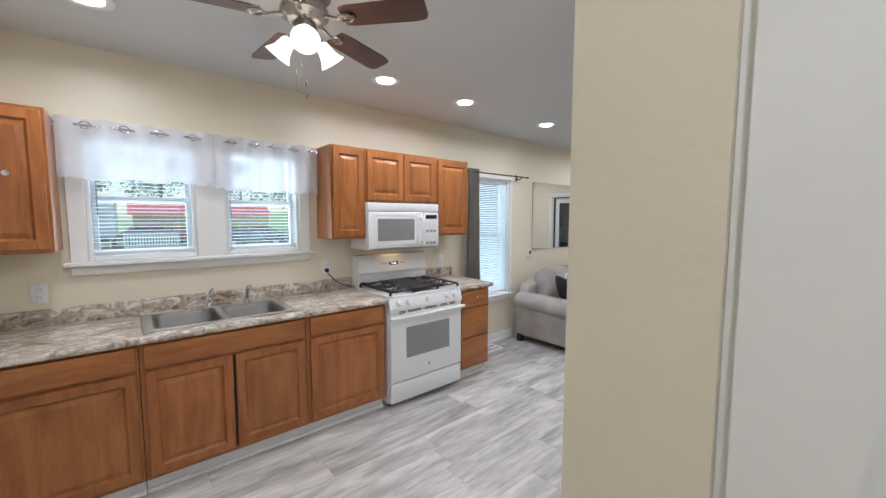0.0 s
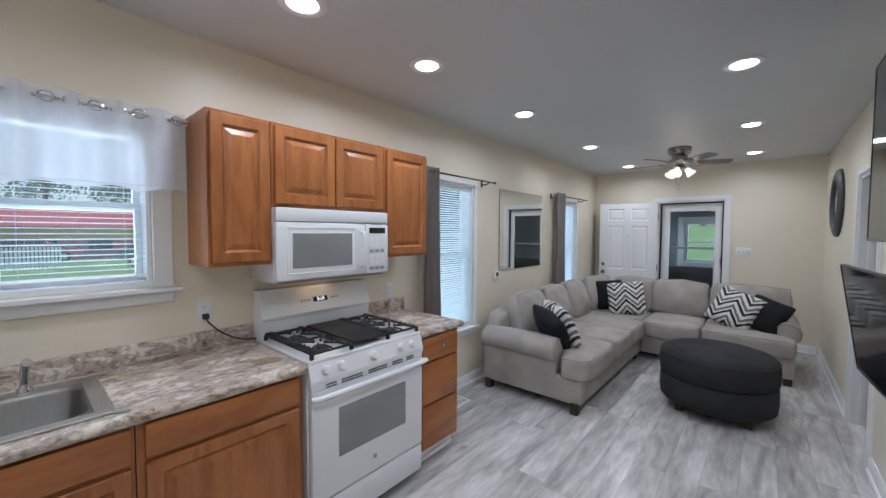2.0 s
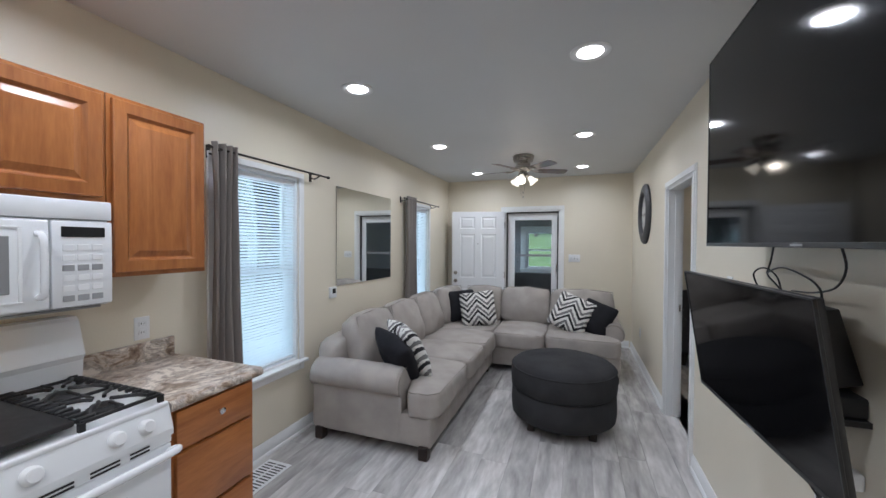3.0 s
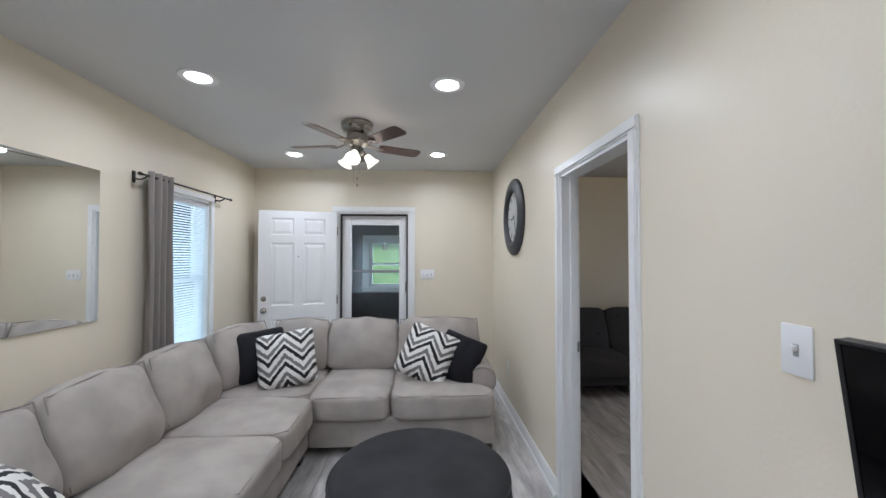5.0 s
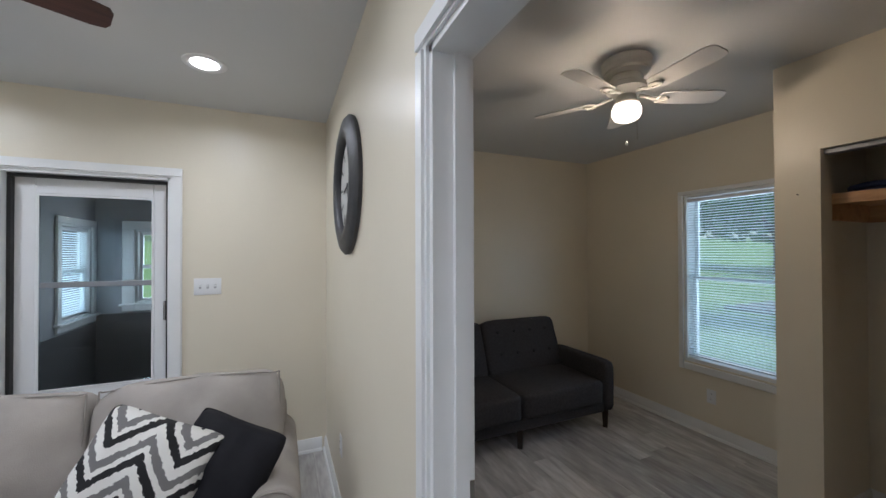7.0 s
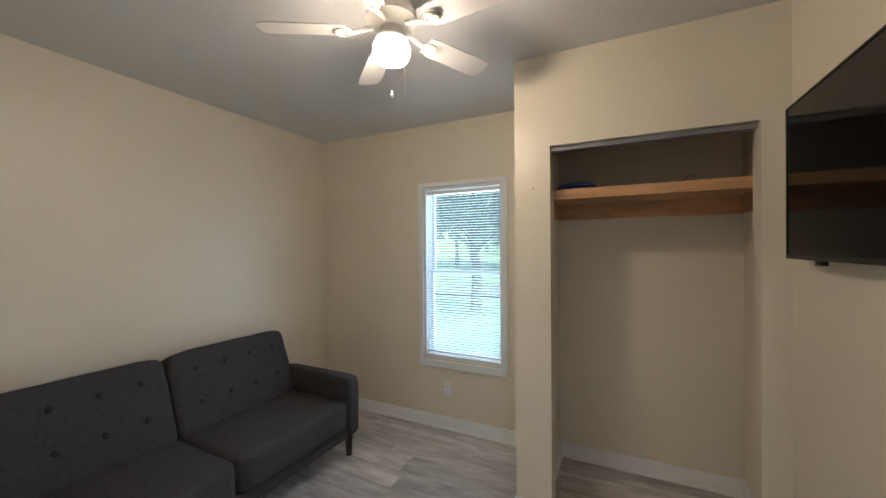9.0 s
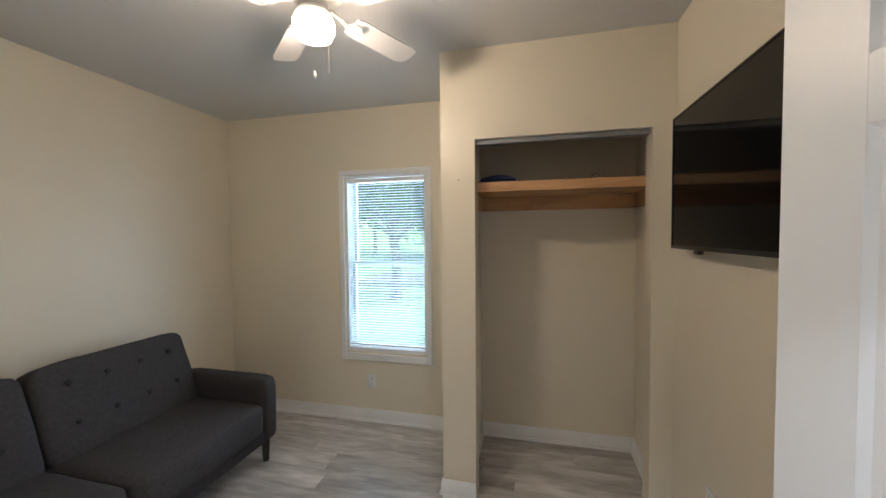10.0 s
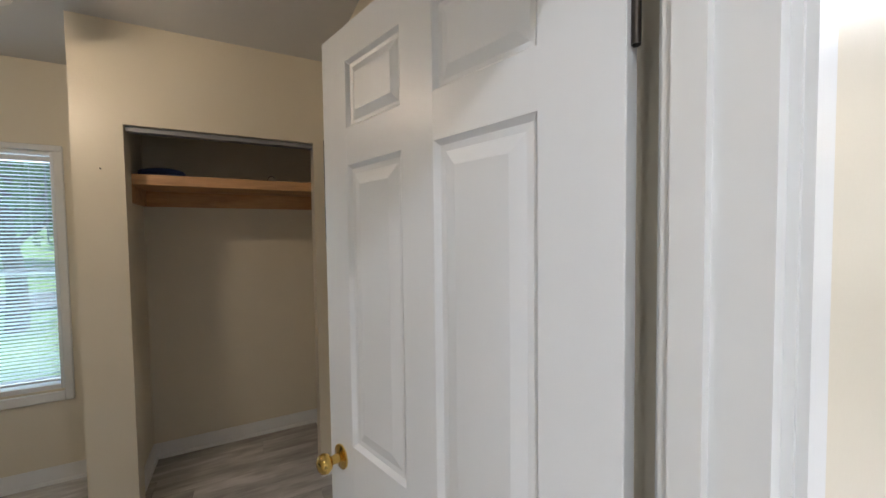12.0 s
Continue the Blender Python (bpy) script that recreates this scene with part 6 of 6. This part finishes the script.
# enclosed porch behind the storm door
PY = 9.55
PX = -2.20
PWIN, PSIDE = (-1.86, -1.05, 0.98, 1.78), (8.88, 9.47, 0.90, 1.80)
wall("wall_porch_north", "y", PY, PY + 0.12, PX - 0.12, 0.1, 0, CEIL, [PWIN], M_PORCHTOP, "grey painted porch wall")
wall("wall_porch_west", "x", PX - 0.12, PX, NY + 0.15, PY, 0, CEIL, [PSIDE], M_PORCHTOP, "grey painted porch wall")
wall("wall_porch_east", "x", -0.088, -0.02, NY + 0.15, PY, 0, CEIL, [], M_PORCHTOP, "grey painted porch wall")
tagged(part("porch_floor", bx(PX - 0.12, -0.09, NY + 0.15, PY, -0.3, -0.03), M_PORCHTOP, smooth=None), "grey painted porch floor", "floor", kind="structure")
tagged(part("porch_ceiling", bx(PX - 0.4, 0.1, 8.2, PY + 0.4, CEIL, CEIL + 0.15), M_PORCHTOP, smooth=None), "grey porch ceiling", "ceiling", kind="structure")
for nm, bm in (("lower_panel_north", bx(PX + 0.016, -0.09, PY - 0.012, PY - 0.001, -0.03, 0.89)), ("lower_panel_west", bx(PX + 0.001, PX + 0.012, NY + 0.16, PY - 0.001, -0.03, 0.81))):
    tagged(part(nm, bm, M_PORCH, smooth=None), "dark panel over the lower porch wall", "wainscot", kind="structure")
sash_window("window_6", "y", PY, PY + 0.12, PWIN, -1, casing_w=0.11)
sash_window("window_7", "x", PX, PX - 0.12, PSIDE, 1, casing_w=0.07)
blind("x", PX, PSIDE, 1, 0.94, tilt=25)


def leaf_crown(bm, c, r, n, seed):
    rnd = random.Random(seed)
    for _ in range(n):
        d = Vector((rnd.gauss(0, 1), rnd.gauss(0, 1), rnd.gauss(0, 1))).normalized() * r * rnd.random() ** 0.4
        d.z *= 0.8
        p = Vector(c) + d
        s = rnd.uniform(0.10, 0.24) * (0.5 + r / 5)
        u = Vector((rnd.gauss(0, 1), rnd.gauss(0, 1), rnd.gauss(0, 1))).normalized()
        v = u.orthogonal().normalized()
        w = u.cross(v)
        bm.faces.new([bm.verts.new(p + s * (a * v + b * w) + 0.2 * s * k * u) for a, b, k in ((-1, 0, 0), (0, -0.6, 1), (1, 0, 0), (0, 0.6, 1))])


def tree(x, y, h, r, seed, label):
    rnd = random.Random(seed)
    z0 = ground_z(x, y) - 0.1
    t = thing("tree", x, y, z0, label, "tree", "trees outside")
    tb = tube([(x, y, z0), (x + 0.1, y, z0 + h * 0.25), (x - 0.05, y + 0.1, z0 + h * 0.5), (x, y, z0 + h * 0.8)], 0.16, 10)
    for v in tb.verts:
        k = 1.25 - 0.85 * (v.co.z - z0) / h
        v.co.x, v.co.y = x + (v.co.x - x) * k, y + (v.co.y - y) * k
    tr = part("trunk", tb, M_BARK, t, smooth=60)
    cr = bmesh.new()
    for k in range(8):
        a, q = rnd.uniform(0, 6.28), rnd.uniform(0.35, 0.75)
        c = (x + r * 0.6 * math.cos(a), y + r * 0.6 * math.sin(a), z0 + h * q + 0.15 * h)
        part("limb", rod((x, y, z0 + h * q * 0.8), c, 0.07, 0.02, seg=6), M_BARK, tr)
        leaf_crown(cr, c, r * rnd.uniform(0.45, 0.65), 420, seed * 31 + k)
    leaf_crown(cr, (x, y, z0 + h * 0.85), r * 0.7, 600, seed)
    part("crown", cr, M_LEAF, t, smooth=None)


for i, (x, y, h, r) in enumerate(((-56, -16, 12, 5), (-57, -7, 13, 5.5), (-56, 3, 12, 5), (-58, 12, 13, 5.5), (-54, 22, 13, 5.5), (-27, 24, 9, 4), (-14, 24, 9, 3.6), (-56, -27, 12, 5), (-40, 15, 8, 3.5),
                                  (-5, 42, 9, 4), (2, 46, 10, 4.5), (-12, 45, 9, 4), (-16, 11, 7, 3.0),
                                  (11.5, 9.6, 5.4, 2.6), (30, 11, 6.0, 4.2), (31, 19, 6.5, 4.6), (36, 14.5, 7, 5), (33, 8, 6, 4.5), (28, 26, 7, 5))):
    tree(x, y, h, r, i + 3, "leafy green broadleaf tree on the lawn")

# things seen from the kitchen windows
tl_ = thing("box_trailer", -34.0, -1.8, G0, "white box trailer parked on the lawn", "trailer")
part("body", bx(-38.5, -32.0, -3.3, -0.6, G0 + 0.9, G0 + 3.5, 0.06, 2), M_SIDING, tl_)
for k in range(5):
    part("end_rib", bx(-32.0, -31.96, -3.1 + k * 0.55, -3.04 + k * 0.55, G0 + 0.95, G0 + 3.45), M_SIDING, tl_)
part("chassis", bx(-38.5, -31.4, -3.1, -0.8, G0 + 0.6, G0 + 0.9), M_TYRE, tl_)
for xx in (-36.2, -35.1):
    for yy in (-3.2, -0.9):
        part("wheel", rod((xx, yy, G0 + 0.42), (xx, yy + 0.25, G0 + 0.42), 0.42, seg=20), M_TYRE, tl_)
part("jockey_leg", bx(-31.7, -31.6, -2.0, -1.9, G0, G0 + 0.6), M_TYRE, tl_)
sh = thing("roadside_building", -41, 5.0, G0, "low red-roofed building with a yellow fascia", "building")
part("wall", bx(-44, -39, 0.6, 10.2, G0, G0 + 1.5), M_REDROOF, sh, smooth=None)
part("fascia", bx(-44.2, -38.7, 0.3, 10.5, G0 + 1.5, G0 + 2.4), M_YELLOW, sh, smooth=None)
rf = bmesh.new()
pr = [(-44.6, G0 + 2.4), (-38.4, G0 + 2.4), (-41.5, G0 + 3.7)]
e = [[rf.verts.new((x, y, z)) for x, z in pr] for y in (0.0, 10.8)]
for i in range(3):
    rf.faces.new((e[0][i], e[0][(i + 1) % 3], e[1][(i + 1) % 3], e[1][i]))
rf.faces.new(e[0])
rf.faces.new(e[1])
part("roof", rf, M_REDROOF, sh, smooth=None)
for yy in (1.5, 4.5, 7.5):
    part("window", bx(-39.02, -38.97, yy, yy + 1.4, G0 + 0.6, G0 + 1.4), M_CARGLASS, sh)
fe = thing("slatted_fence", -30.0, 1.2, G0, "white slatted fence panel on the lawn", "fence")
for zz in (0.2, 0.95):
    part("rail", bx(-30.06, -30.02, -0.2, 2.6, G0 + zz, G0 + zz + 0.09), M_SIDING, fe)
for k in range(19):
    part("slat", bx(-30.02, -29.99, -0.2 + k * 0.148, -0.1 + k * 0.148, G0, G0 + 1.2), M_SIDING, fe)


def car(x, y, rz, paint, label):
    c = thing("parked_car", x, y, G0 + 0.09, label, "car", rz=rz)
    bm = bmesh.new()
    prof = [(-2.2, 0.35), (-2.25, 0.75), (-2.05, 0.95), (-1.7, 1.0), (-1.35, 1.5), (0.4, 1.55), (1.05, 1.02), (2.05, 0.85), (2.2, 0.6), (2.15, 0.35)]
    e = [[bm.verts.new((px, yy * (0.82 if pz > 1.2 else 1.0), pz)) for px, pz in prof] for yy in (-0.88, 0.88)]
    n = len(prof)
    for i in range(n):
        bm.faces.new((e[0][i], e[0][(i + 1) % n], e[1][(i + 1) % n], e[1][i]))
    bm.faces.new(e[0])
    bm.faces.new(e[1])
    bmesh.ops.bevel(bm, geom=list(bm.edges), offset=0.06, segments=2, affect="EDGES")
    part("body", bm, paint, c, local=True)
    for s in (-1, 1):
        for a, b in ((-1.25, -0.35), (-0.27, 0.55)):
            part("side_window", bx(a, b, s * 0.80 - 0.03, s * 0.80 + 0.03, 1.06, 1.42, 0.02), M_CARGLASS, c, local=True)
    for px in (-1.35, 1.35):
        for s in (-1, 1):
            w = part("wheel", rod((px, s * 0.72, 0.33), (px, s * 0.92, 0.33), 0.33, seg=22), M_TYRE, c, local=True)
            part("rim", rod((px, s * 0.90, 0.33), (px, s * 0.935, 0.33), 0.2, seg=16), M_ACGREY, w, local=True)


car(-28.0, 7.0, 62, M_CAR, "dark green car parked on the lawn")
car(-36.0, 1.6, 90, M_REDROOF, "red car parked beyond the fence")


def house(x, y, w, d, h, rz, label):
    hs = thing("house", x, y, ground_z(x, y), label, "house", rz=rz)
    part("wall", bx(-w / 2, w / 2, -d / 2, d / 2, -1.0, h), M_SIDING, hs, local=True, smooth=None)
    for k in range(int(h / 0.2)):
        part("siding_board", bx(-w / 2 - 0.02, w / 2 + 0.02, -d / 2 - 0.02, d / 2 + 0.02, k * 0.2, k * 0.2 + 0.185), M_SIDING, hs, local=True, smooth=None)
    rb = bmesh.new()
    pr = [(-d / 2 - 0.4, h), (d / 2 + 0.4, h), (0, h + d * 0.32)]
    e = [[rb.verts.new((xx, yy, z)) for yy, z in pr] for xx in (-w / 2 - 0.3, w / 2 + 0.3)]
    for i in range(3):
        rb.faces.new((e[0][i], e[0][(i + 1) % 3], e[1][(i + 1) % 3], e[1][i]))
    rb.faces.new(e[0])
    rb.faces.new(e[1])
    part("roof", rb, M_ROOF, hs, local=True, smooth=None)
    for k in range(3):
        for s in (-1, 1):
            cx = (k - 1) * w * 0.3
            wn_ = part("window", bx(cx - 0.5, cx + 0.5, s * (d / 2 + 0.03) - 0.03, s * (d / 2 + 0.03) + 0.03, 1.0, 2.2), M_TRIM, hs, local=True)
            part("pane", bx(cx - 0.42, cx + 0.42, s * (d / 2 + 0.05) - 0.02, s * (d / 2 + 0.05) + 0.02, 1.08, 2.12), M_CARGLASS, wn_, local=True)


house(-22, 14.5, 9, 7, 2.9, 90, "white sided house beyond the lawn")
house(56, 17, 8, 7, 2.9, 90, "small white house across the street")

# ---- floor planks ----
PW, PL = 0.182, 1.22
pb = bx(-PW / 2 + 0.0006, PW / 2 - 0.0006, -PL / 2 + 0.0006, PL / 2 - 0.0006, -0.006, 0.0, 0.0006)
PLANK = solid("plank", pb, M_PLANK, None)
SHORT = {}
random.seed(5)
for gx0, gx1, gy0, gy1 in ((-2.92, 0.0, SY, 7.60), (0.0, 2.91, 4.41, 7.85), (0.0, 1.5, SY, 0.9)):
    nx = math.ceil((gx1 - gx0) / PW)
    for i in range(nx):
        cx = gx0 + (i + 0.5) * PW
        y = gy0 - random.choice((0.0, 0.3, 0.6, 0.9)) - 0.1 * random.random()
        while y < gy1:
            lo, hi = max(y, gy0), min(y + PL, gy1)
            if hi - lo > 0.03:
                key = round(hi - lo, 3)
                if abs(key - PL) < 0.002:
                    me = PLANK
                else:
                    if key not in SHORT:
                        SHORT[key] = solid("plank", bx(-PW / 2 + 0.0006, PW / 2 - 0.0006, -key / 2 + 0.0006, key / 2 - 0.0006, -0.006, 0.0, 0.0006), M_PLANK, None)
                    me = SHORT[key]
                part("plank", me, M_PLANK, floor, m=pose(cx, (lo + hi) / 2, 0))
            y += PL
